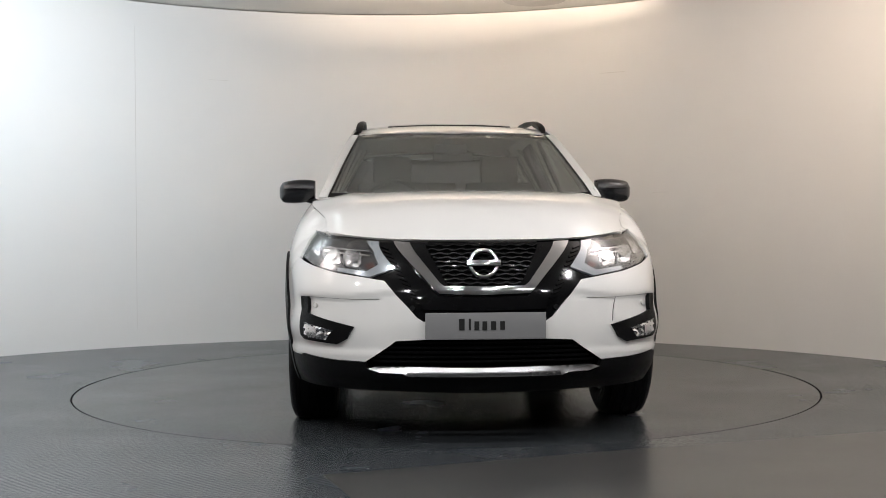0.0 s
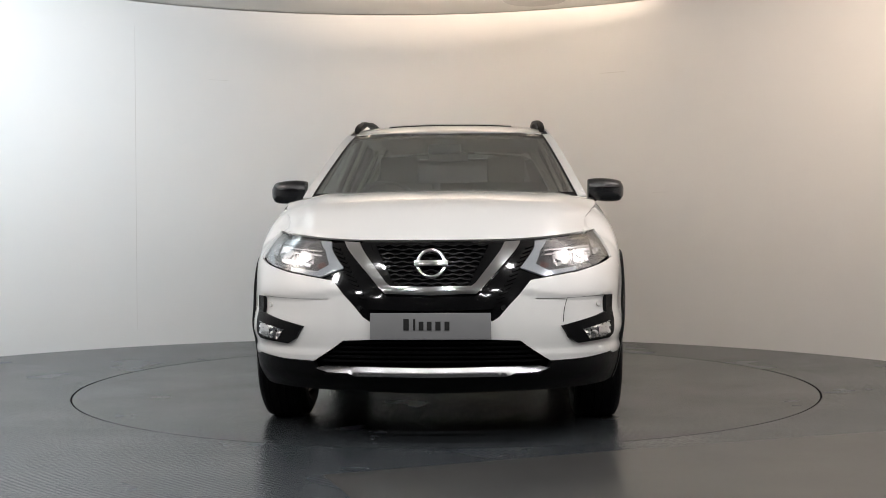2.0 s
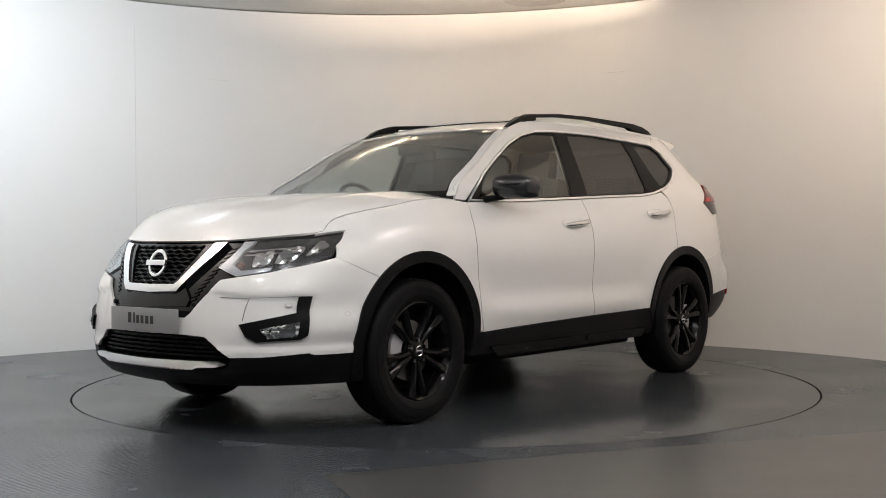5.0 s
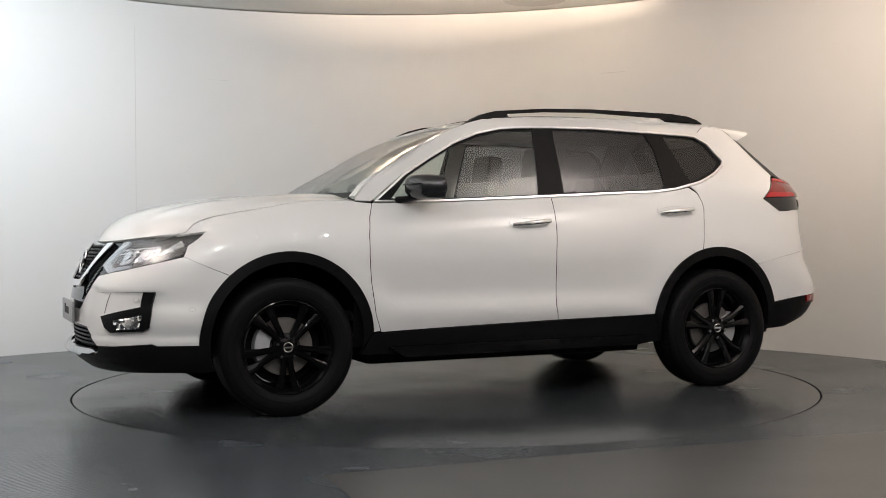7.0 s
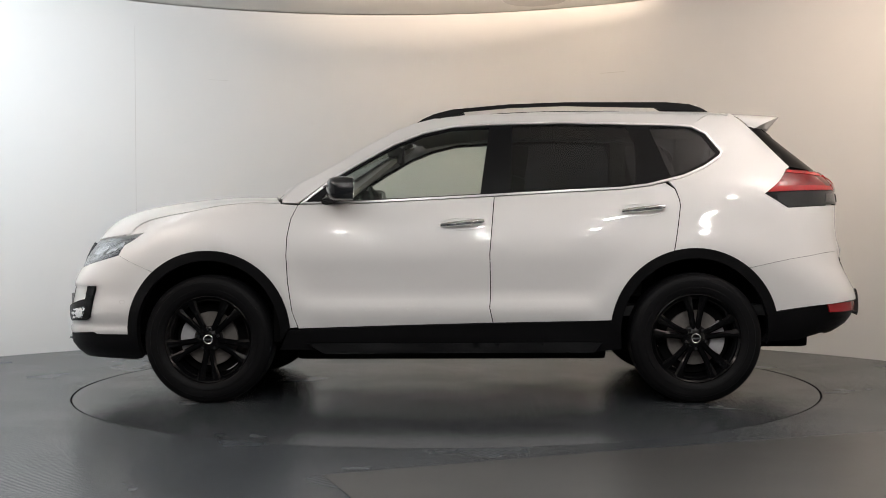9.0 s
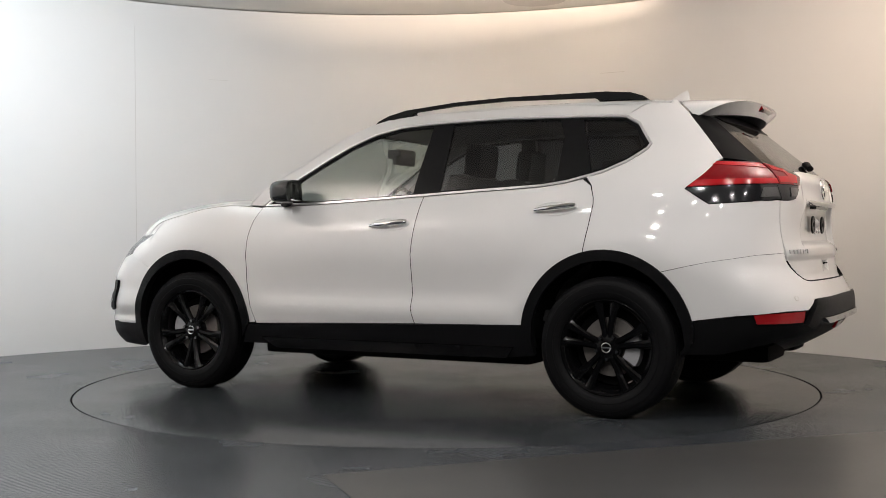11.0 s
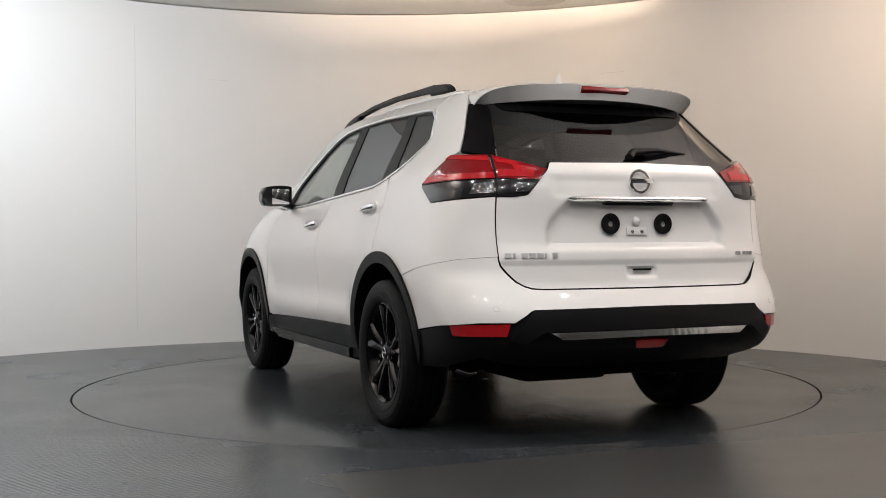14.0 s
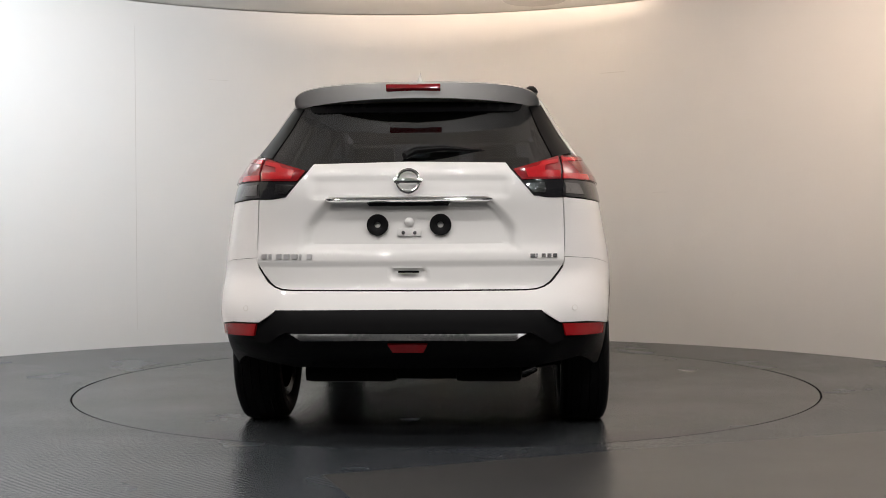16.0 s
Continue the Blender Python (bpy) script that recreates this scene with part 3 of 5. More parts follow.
def bumper_relief(x, y, z):
    """The folded cheek of the front bumper."""
    y = np.abs(y)
    k = smoothstep(0.36, 0.44, y) * smoothstep(0.84, 0.79, y)
    fold = 0.655 + 0.02 * smoothstep(0.60, 0.40, y)
    return k * (0.004 * smoothstep(fold - 0.004, fold + 0.006, z) * smoothstep(0.82, 0.68, z) - 0.006 * smoothstep(fold + 0.004, fold - 0.006, z) * smoothstep(0.44, 0.60, z)) + 0.008 * smoothstep(0.430, 0.410, z)


def vee_fold(x, y, z):
    """A slight lean of the vee's foot under towards the plate."""
    return -0.004 * smoothstep(0.698, 0.664, z)


def lamp_facets(x, y, z):
    """Fluted facets of a lamp's reflector."""
    return 0.004 * np.sin(y * 330) + 0.003 * np.sin(z * 260)


def rear_bumper_relief(x, y, z):
    return 0.018 * smoothstep(0.78, 0.70, z) * smoothstep(-1.9, -2.1, x)


def build_body():
    # front bumper, white
    half = F_(0.0, 0.553, 0.27, 0.553, 0.301, 0.573, 0.388, 0.668, 0.437, 0.728, 0.50, 0.738, 0.65, 0.762, 0.765, 0.795) + S_(1.87, 0.828)
    half += arch(AXLE - 0.005, 0.450, 48, -1, 12) + S_(2.0, 0.388) + F_(0.80, 0.398, 0.66, 0.382, 0.520, 0.377, 0.389, 0.468, 0.27, 0.474, 0.0, 0.474)
    skin_panel("front_bumper", [whole(half)], M_WHITE, car, step=0.013, relief=bumper_relief)
    # black lower edge of the front bumper
    half = F_(0.0, 0.318, 0.47, 0.322, 0.515, 0.345, 0.525, 0.372, 0.66, 0.378, 0.80, 0.394) + S_(2.0, 0.384, 1.79, 0.384, 1.76, 0.245, 1.95, 0.25) + F_(0.70, 0.250, 0.54, 0.245, 0.0, 0.232)
    skin_panel("lower_bumper", [whole(half)], M_PLASTIC, car, off=0.006, thick=0.03, label="black grained plastic lower bumper")
    half = F_(0.0, 0.353, 0.47, 0.358, 0.510, 0.347, 0.455, 0.334, 0.36, 0.331, 0.33, 0.323, 0.0, 0.322)
    skin_panel("skid_trim", [whole(half)], M_TRIM, car, off=0.014, thick=0.02, step=0.012, relief=lambda x, y, z: 0.016 * smoothstep(0.358, 0.322, z), label="polished silver lower trim bar")
    half = F_(0.0, 0.474, 0.27, 0.473, 0.392, 0.466, 0.525, 0.372, 0.515, 0.345, 0.0, 0.345)
    skin_panel("lower_intake", [whole(half)], M_DARK, car, off=-0.05, thick=0.01, label="dark lower air intake")
    for k in range(5):
        z = 0.372 + 0.021 * k
        ye = 0.50 - max(0, z - 0.375) * 1.25
        skin_panel("intake_slat", [whole(F_(0.0, z + 0.006, ye, z + 0.006, ye, z - 0.004, 0.0, z - 0.004))], M_GRILLE, car, off=-0.026, thick=0.02, step=0.03)
    # grille
    half = F_(0.0, 0.902, 0.25, 0.903, 0.462, 0.906, 0.392, 0.790, 0.500, 0.742, 0.437, 0.730, 0.388, 0.668, 0.301, 0.571, 0.27, 0.552, 0.0, 0.552)
    skin_panel("grille_panel", [whole(half)], M_GLOSS, car, off=-0.014, thick=0.01, label="gloss black grille surround")
    half = F_(0.0, 0.699, 0.176, 0.702, 0.196, 0.716, 0.322, 0.892, 0.392, 0.896, 0.232, 0.702, 0.200, 0.671, 0.0, 0.665)
    skin_panel("chrome_vee", [whole(half)], M_CHROME, car, off=0.014, thick=0.03, step=0.012, relief=vee_fold, label="chrome vee-shaped grille trim")
    for sg in (1, -1):
        skin_panel("grille_frame", [F_(0.164, 0.703, 0.276, 0.891, 0.326, 0.893, 0.196, 0.712, 0.178, 0.702)], M_GLOSS, car, off=0.006, thick=0.02, step=0.03, side=sg)
    half = F_(0.0, 0.657, 0.195, 0.662, 0.245, 0.690, 0.285, 0.640, 0.27, 0.605, 0.0, 0.598)
    skin_panel("grille_apron", [whole(half)], M_GLOSS, car, off=-0.002, thick=0.02, step=0.03)
    for k in range(10):
        # wavy bars, each the mirror of its neighbour, leave almond-shaped holes
        z, flip = 0.718 + 0.0185 * k, 1 if k % 2 else -1
        ye = 0.160 + (z - 0.71) * 0.52
        ys = np.linspace(0, ye, 2 * int(ye / 0.016))
        wave = [z + flip * 0.0036 * math.cos(y * math.pi / 0.032) for y in ys]
        over = [("f", float(y), w + 0.0030) for y, w in zip(ys, wave)]
        under = [("f", float(y), w - 0.0030) for y, w in zip(ys, wave)]
        skin_panel("grille_bar", [whole(over + under[::-1])], M_GRILLE, car, off=0.001, thick=0.016, step=0.03)
    for sg in (1, -1):
        for k in range(13):
            z = 0.885 - 0.0205 * k
            y = 0.438 - (0.885 - z) * 0.58
            skin_panel("grille_rib", [F_(y - 0.018, z - 0.004, y + 0.020, z + 0.010, y + 0.020, z + 0.001, y - 0.018, z - 0.013)], M_GLOSS, car, off=-0.008, thick=0.010, step=0.03, side=sg)

    for sg in (1, -1):
        S = dict(side=sg)
        wing = S_(0.860, 1.105, 0.891, 1.03, 0.907, 0.93, 0.911, 0.82, 0.903, 0.68, 0.879, 0.515, 0.848, 0.425) + arch(AXLE - 0.005, 0.450, 177, 48.4, 24)
        wing += S_(1.872, 0.8305, 1.845, 0.885, 1.742, 0.957, 1.82, 0.948, 1.885, 0.938)
        wing += [("s", x, float(wing_top(x))) for x in (1.86, 1.84, 1.82, 1.80, 1.76, 1.7, 1.6, 1.5, 1.4, 1.3, 1.2, 1.1, 1.0, 0.95)]
        skin_panel("front_wing", [wing], M_WHITE, car, step=0.02, **S)
        door_f = S_(0.855, 1.108, 0.886, 1.03, 0.902, 0.93, 0.906, 0.82, 0.898, 0.68, 0.874, 0.51, 0.841, 0.418, 0.30, 0.434, -0.2365, 0.447,
                    -0.2185, 0.53, -0.2245, 0.61, -0.2205, 0.83, -0.2335, 0.98, -0.2475, 1.146, 0.15, 1.127, 0.47, 1.113)
        skin_panel("front_door", [door_f], M_WHITE, car, **S)
        door_r = S_(-0.2415, 0.447, -0.2235, 0.53, -0.2295, 0.61, -0.2255, 0.83, -0.2385, 0.98, -0.2525, 1.146, -0.64, 1.166, -0.95, 1.179, -1.10, 1.196, -1.20, 1.216, -1.25, 1.18, -1.270, 1.12, -1.273, 1.085, -1.256, 0.976, -1.231, 0.838)
        door_r += arch(-AXLE + 0.008, 0.450, 74, 8, 14)
        skin_panel("rear_door", [door_r], M_WHITE, car, **S)
        quarter = S_(-1.236, 0.838, -1.261, 0.976, -1.278, 1.085, -1.275, 1.12, -1.255, 1.185, -1.219, 1.227, -1.27, 1.237, -1.43, 1.300, -1.525, 1.363, -1.541, 1.395, -1.46, 1.510, -1.38, 1.556)
        quarter += S_(-1.45, 1.60, -1.52, 1.632, -1.62, 1.628, -1.70, 1.55, -1.905, 1.305, -1.88, 1.29, -1.742, 1.152, -1.865, 1.072) + R_(0.672, 1.091, 0.672, 0.835) + S_(-2.08, 0.825, -1.865, 0.792) + arch(-AXLE + 0.008, 0.450, 129.5, 77, 12)
        skin_panel("rear_quarter", [quarter], M_WHITE, car, **S)
        frame_up = [("s", x, z + 0.002) for _, x, z in WINDOW_TOP[2:]] + S_(0.86, 1.119, 0.95, 1.122, 0.93, 1.19, 0.83, 1.25, 0.648, 1.352, 0.484, 1.45, 0.335, 1.527, 0.20, 1.580, 0.08, 1.612, -0.20, 1.634, -0.60, 1.642, -1.10, 1.642, -1.40, 1.638, -1.515, 1.635, -1.445, 1.602)
        skin_panel("roof_frame", [frame_up], M_WHITE, car, **S)
        # dark seals in the gaps between the doors, the wing and the quarter panel
        gaps = (S_(0.8575, 1.106, 0.8885, 1.03, 0.9045, 0.93, 0.9085, 0.82, 0.9005, 0.68, 0.8765, 0.512, 0.845, 0.422),
                S_(-0.250, 1.145, -0.236, 0.98, -0.223, 0.83, -0.227, 0.61, -0.221, 0.53, -0.239, 0.448),
                S_(-1.211, 1.221, -1.2525, 1.183, -1.2725, 1.12, -1.2755, 1.085, -1.2585, 0.976, -1.2335, 0.84))
        for line in gaps:
            seal = [("s", x + 0.0035, z) for _, x, z in line] + [("s", x - 0.0035, z) for _, x, z in line[::-1]]
            skin_panel("door_seal", [seal], M_DARK, car, off=-0.0015, thick=0.008, step=0.03, **S)
        # window band
        outer = WINDOW_LOW + WINDOW_TOP
        g1 = S_(0.735, 1.136, 0.47, 1.138, 0.15, 1.151, -0.172, 1.167, -0.225, 1.552, -0.01, 1.542, 0.148, 1.507, 0.307, 1.445, 0.47, 1.356, 0.625, 1.262)
        g2 = S_(-0.345, 1.178, -0.64, 1.192, -1.02, 1.210, -1.045, 1.24, -1.045, 1.46, -1.005, 1.551, -0.65, 1.562, -0.355, 1.558)
        g3 = S_(-1.235, 1.258, -1.41, 1.325, -1.49, 1.376, -1.50, 1.395, -1.43, 1.495, -1.365, 1.532, -1.135, 1.545)
        skin_panel("window_surround", [inset(outer, 0.006), g1, g2, g3], M_PLASTIC, car, off=-0.006, thick=0.02, step=0.05, label="black window pillars", **S)
        skin_panel("window_chrome", [outer, inset(outer, 0.012)], M_BRIGHT, car, off=0.004, thick=0.012, step=0.05, label="chrome window surround strip", **S)
        skin_panel("front_side_glass", [inset(g1, -0.006)], M_GLASS, car, off=-0.010, thick=0.004, step=0.06, **S).visible_shadow = False
        skin_panel("rear_side_glass", [inset(g2, -0.006)], M_PRIVACY, car, off=-0.010, thick=0.004, step=0.06, label="dark privacy glass", **S)
        skin_panel("quarter_glass", [inset(g3, -0.006)], M_PRIVACY, car, off=-0.010, thick=0.004, step=0.06, label="dark privacy glass", **S)
        # cladding
        skin_panel("wheel_arch_trim", [arch(AXLE - 0.005, 0.459, -1, 176, 34) + arch(AXLE - 0.005, 0.404, 188, -20, 34) + S_(1.775, 0.25)], M_PLASTIC, car, off=0.012, thick=0.045, step=0.03, **S)
        skin_panel("wheel_arch_trim", [arch(-AXLE + 0.008, 0.459, 6, 167, 34) + arch(-AXLE + 0.008, 0.404, 190, -10, 34)], M_PLASTIC, car, off=0.012, thick=0.045, step=0.03, **S)
        skin_panel("sill", [S_(0.90, 0.408, 0.30, 0.431, -0.247, 0.443, -0.91, 0.460, -0.95, 0.300, -0.815, 0.285, 0.84, 0.300, 0.95, 0.300)], M_PLASTIC, car, off=0.008, thick=0.04, label="black grained plastic sill", **S)
        skin_panel("sill_step", [S_(0.80, 0.340, -0.84, 0.342, -0.80, 0.290, 0.70, 0.287)], M_GLOSS, car, off=0.028, thick=0.03, **S)
        # lining behind the gaps
        liner = S_(0.99, 1.09, 0.99, 0.72) + arch(AXLE - 0.005, 0.44, 145, 40, 14) + S_(1.68, 0.75, 1.68, 0.93, 1.4, 1.05)
        skin_panel("inner_wing", [liner], M_DARK, car, off=-0.03, thick=0.006, step=0.06, **S)
        liner = S_(0.99, 1.10, 0.99, 0.33, -0.95, 0.33) + arch(-AXLE + 0.008, 0.44, 20, 160, 16) + S_(-1.80, 0.50) + R_(0.78, 0.50, 0.74, 1.08) + S_(-1.75, 1.13, -1.4, 1.25, -1.1, 1.17, 0, 1.12)
        skin_panel("inner_panel", [liner], M_DARK, car, off=-0.04, thick=0.006, step=0.06, **S)
        # headlamp
        lamp = S_(1.742, 0.955, 1.85, 0.877, 1.880, 0.840) + F_(0.762, 0.800, 0.65, 0.770, 0.505, 0.746, 0.392, 0.787, 0.462, 0.908, 0.60, 0.924, 0.66, 0.932) + S_(1.885, 0.935, 1.82, 0.945)
        hl = skin_panel("headlamp", [lamp], M_LAMPBODY, car, off=-0.020, thick=0.01, step=0.03, label="headlamp with grey housing", **S)
        skin_panel("daylight_strip", [F_(0.395, 0.787, 0.462, 0.905, 0.515, 0.911, 0.486, 0.865, 0.464, 0.803, 0.52, 0.773, 0.65, 0.789, 0.65, 0.773, 0.505, 0.748)], M_DRL, hl, off=-0.006, thick=0.012, step=0.02, **S)
        bowls = (F_(0.545, 0.795, 0.54, 0.868, 0.615, 0.880, 0.630, 0.83, 0.615, 0.795), F_(0.640, 0.803, 0.635, 0.885, 0.715, 0.897, 0.725, 0.84, 0.705, 0.812),
                 F_(0.735, 0.835, 0.735, 0.900) + S_(1.87, 0.925, 1.865, 0.885))
        for bowl in bowls:
            skin_panel("reflector_bowl", [bowl], M_REFLECTOR, hl, off=-0.015, thick=0.006, step=0.012, curve=1, relief=lamp_facets, **S)
        skin_panel("turn_lamp", [F_(0.482, 0.798, 0.492, 0.818, 0.525, 0.806, 0.525, 0.794, 0.51, 0.787)], M_AMBER, hl, off=-0.013, thick=0.006, step=0.02, **S)
        for z in (0.868, 0.848):
            skin_panel("reflector_rib", [F_(0.505, z, 0.72, z + 0.02, 0.72, z + 0.014, 0.508, z - 0.006)], M_CHROME, hl, off=-0.010, thick=0.006, step=0.03, **S)
        for c in (F_(0.578, 0.838), F_(0.676, 0.852)):
            cu, cz = to_u(*c[0]), c[0][2]
            loop = [(cu + 0.021 * math.cos(q) / USCALE, cz + 0.021 * math.sin(q)) for q in np.linspace(0, 2 * math.pi, 18, endpoint=False)]
            skin_panel("bulb_ring", [loop], M_CHROME, hl, off=-0.010, thick=0.008, step=0.01, **S)
        skin_panel("headlamp_lens", [lamp], M_LENS, hl, off=-0.002, thick=0.003, step=0.03, **S).visible_shadow = False
        # fog lamp
        fog = F_(0.808, 0.655, 0.776, 0.655, 0.776, 0.580, 0.72, 0.563, 0.571, 0.528, 0.60, 0.475, 0.643, 0.450, 0.79, 0.464, 0.808, 0.48)
        fl = skin_panel("fog_lamp", [fog], M_PLASTIC, car, off=0.012, thick=0.03, step=0.02, label="fog lamp in a black hockey-stick bezel", **S)
        skin_panel("fog_reflector", [F_(0.79, 0.540, 0.66, 0.510, 0.69, 0.468, 0.78, 0.476)], M_REFLECTOR, fl, off=0.015, thick=0.01, step=0.010, relief=lamp_facets, **S)
        skin_panel("fog_lens", [F_(0.78, 0.530, 0.730, 0.518, 0.730, 0.475, 0.775, 0.480)], M_REFLECTOR, fl, off=0.019, thick=0.008, step=0.02, curve=1, **S)
        # seams of the bumper's cheek
        skin_panel("bumper_seam", [F_(0.46, 0.6510, 0.58, 0.6489, 0.775, 0.6554, 0.775, 0.6540, 0.58, 0.6475, 0.46, 0.6500)], M_SEAM, car, off=0.0035, thick=0.012, step=0.02, relief=bumper_relief, **S)
        # tail lamps
        tl = skin_panel("tail_lamp", [S_(-1.745, 1.152, -1.88, 1.287) + R_(0.655, 1.278, 0.663, 1.097) + S_(-1.868, 1.076)], M_SMOKE, car, off=0.004, thick=0.02, step=0.025, label="red and smoked tail lamp", **S)
        skin_panel("red_lens", [S_(-1.752, 1.157, -1.88, 1.283) + R_(0.659, 1.273, 0.664, 1.170) + S_(-2.0, 1.166)], M_RED, tl, off=0.010, thick=0.01, step=0.025, **S)
        skin_panel("light_bar", [S_(-1.765, 1.160, -1.80, 1.190) + R_(0.665, 1.195, 0.665, 1.172) + S_(-2.0, 1.168)], M_REDBRIGHT, tl, off=0.013, thick=0.008, step=0.025, **S)
        skin_panel("light_bar", [S_(-1.865, 1.265, -1.885, 1.28) + R_(0.665, 1.262, 0.665, 1.245)], M_REDBRIGHT, tl, off=0.013, thick=0.008, step=0.025, **S)
        tg = skin_panel("gate_lamp", [R_(0.652, 1.277, 0.444, 1.211, 0.541, 1.101, 0.60, 1.092, 0.659, 1.092)], M_SMOKE, car, off=0.004, thick=0.02, step=0.025, label="red and smoked gate lamp", **S)
        skin_panel("red_lens", [R_(0.648, 1.272, 0.452, 1.209, 0.488, 1.166, 0.655, 1.170)], M_RED, tg, off=0.010, thick=0.01, step=0.025, **S)
        skin_panel("light_bar", [R_(0.645, 1.255, 0.575, 1.24, 0.56, 1.222, 0.500, 1.210, 0.515, 1.175, 0.652, 1.177, 0.652, 1.205, 0.585, 1.205, 0.59, 1.225, 0.645, 1.238)], M_REDBRIGHT, tg, off=0.013, thick=0.008, step=0.025, **S)
        skin_panel("reverse_lens", [R_(0.535, 1.112, 0.500, 1.150, 0.585, 1.155, 0.590, 1.110)], M_FACET, tg, off=0.008, thick=0.008, step=0.02, **S)
        skin_panel("turn_lens", [R_(0.675, 1.108, 0.675, 1.155) + S_(-2.10, 1.150, -2.09, 1.105)], M_FACET, tl, off=0.008, thick=0.008, step=0.02, **S)
        # rear reflector
        skin_panel("reflector", [R_(0.655, 0.551, 0.668, 0.499) + S_(-2.09, 0.497, -2.075, 0.543)], M_REFLEX, car, off=0.012, thick=0.02, step=0.025, label="red reflector", **S)
        # black corner beside the rear window
        skin_panel("rear_pillar_trim", [S_(-1.707, 1.548, -1.91, 1.307) + R_(0.655, 1.284, 0.628, 1.280, 0.548, 1.48, 0.533, 1.535)], M_GRILLE, car, off=-0.002, thick=0.015, step=0.03, **S)

    skin_panel("towing_cover_seam", [F_(0.60, 0.646, 0.602, 0.646, 0.583, 0.545, 0.581, 0.545)], M_DARK, car, off=0.002, thick=0.012, step=0.02, relief=bumper_relief)
    # tail
    half = R_(0.0, 1.250, 0.42, 1.243, 0.444, 1.208, 0.540, 1.098, 0.60, 1.089, 0.666, 1.089, 0.667, 0.820, 0.660, 0.793, 0.640, 0.766, 0.606, 0.727, 0.576, 0.704, 0.545, 0.692, 0.50, 0.688, 0.0, 0.686)
    gate = skin_panel("tailgate", [whole(half)], M_WHITE, car, step=0.012, relief=gate_relief)
    half = R_(0.0, 0.680, 0.50, 0.682, 0.548, 0.686, 0.580, 0.698, 0.611, 0.722, 0.646, 0.762, 0.666, 0.790, 0.673, 0.818, 0.674, 0.8332) + S_(-2.08, 0.8232, -1.865, 0.7902) + arch(-AXLE + 0.008, 0.450, 130, 166, 12) + S_(-2.02, 0.538) + R_(0.76, 0.556, 0.64, 0.556, 0.566, 0.602, 0.0, 0.605)
    over = R_(0.0, 0.6870, 0.50, 0.6885, 0.544, 0.6925, 0.575, 0.7045, 0.605, 0.7275, 0.639, 0.7665, 0.660, 0.796)
    under = R_(0.6645, 0.7945, 0.643, 0.7635, 0.609, 0.7235, 0.579, 0.7000, 0.5465, 0.6880, 0.50, 0.6835, 0.0, 0.6815)
    skin_panel("gate_seam", [whole(over + under)], M_DARK, car, off=0.004, thick=0.02, step=0.03, relief=lambda x, y, z: 0.014 * smoothstep(0.78, 0.70, z))
    skin_panel("rear_bumper", [whole(half)], M_WHITE, car, step=0.03, relief=rear_bumper_relief)
    half = R_(0.0, 0.603, 0.564, 0.600, 0.636, 0.553, 0.76, 0.553) + S_(-2.02, 0.534, -1.785, 0.497, -1.72, 0.335, -1.925, 0.342) + R_(0.74, 0.40, 0.52, 0.350, 0.0, 0.345)
    skin_panel("rear_lower_bumper", [whole(half)], M_PLASTIC, car, off=0.0, thick=0.03, label="black grained plastic lower bumper")
    half = R_(0.0, 0.604, 0.562, 0.601, 0.655, 0.49, 0.60, 0.475, 0.52, 0.515, 0.0, 0.517)
    skin_panel("rear_lip", [whole(half)], M_PLASTIC, car, off=0.030, thick=0.04, step=0.03)
    half = R_(0.0, 0.513, 0.50, 0.512, 0.45, 0.490, 0.0, 0.492)
    skin_panel("rear_trim", [whole(half)], M_TRIM, car, off=0.032, thick=0.03, step=0.012, relief=lambda x, y, z: 0.006 * smoothstep(0.513, 0.492, z), label="polished silver rear trim bar")
    skin_panel("rear_fog_lamp", [whole(R_(0.0, 0.472, 0.085, 0.470, 0.065, 0.436, 0.0, 0.436))], M_REDBRIGHT, car, off=0.012, thick=0.02, step=0.03, label="red rear fog lamp")
    half = R_(0.0, 1.256, 0.425, 1.250, 0.450, 1.216, 0.625, 1.276, 0.545, 1.48, 0.53, 1.535, 0.0, 1.545)
    skin_panel("rear_glass", [whole(half)], M_REARGLASS, car, off=-0.006, thick=0.004, step=0.05, label="dark privacy glass")
    skin_panel("rear_glass_border", [whole(R_(0.0, 1.500, 0.455, 1.503, 0.485, 1.514, 0.505, 1.545, 0.0, 1.552))], M_GRILLE, car, off=-0.002, thick=0.003, step=0.04, label="black band along the top of the rear glass")
    half = R_(0.0, 0.655, 0.56, 0.66, 0.68, 0.79, 0.675, 1.08, 0.50, 1.20, 0.42, 1.235, 0.0, 1.24)
    skin_panel("gate_lining", [whole(half)], M_DARK, car, off=-0.05, thick=0.006, step=0.06)
    half = F_(0.0, 0.88, 0.45, 0.88, 0.80, 0.85, 0.84, 0.45, 0.60, 0.27, 0.0, 0.26)
    skin_panel("front_beam", [whole(half)], M_DARK, car, off=-0.075, thick=0.006, step=0.06)

    # bonnet, windscreen, roof
    sheet("bonnet", [[(0.0, -0.75), (0.0, 0.75), (1.1, 0.75), (1.1, -0.75)]], hood_surf, M_WHITE, car, thick=0.012, step=0.03)
    edge = [(f_pillar_y(z) * 1.0, z) for z in np.linspace(1.142, 1.545, 16)]
    edge = [(float(y), float(z)) for y, z in edge]
    lo = [(0.0, 1.150), (0.4, 1.149)]
    hi = [(0.4, 1.560), (0.0, 1.566)]
    out = lo + edge + hi
    glass_edge = [(y - 0.016, z) for y, z in edge[1:-1]]
    inn = [(0.0, 1.170), (0.4, 1.169)] + glass_edge + [(0.4, 1.540), (0.0, 1.546)]
    full = lambda pts: pts + [(-y, z) for y, z in pts[::-1] if y > 1e-6]
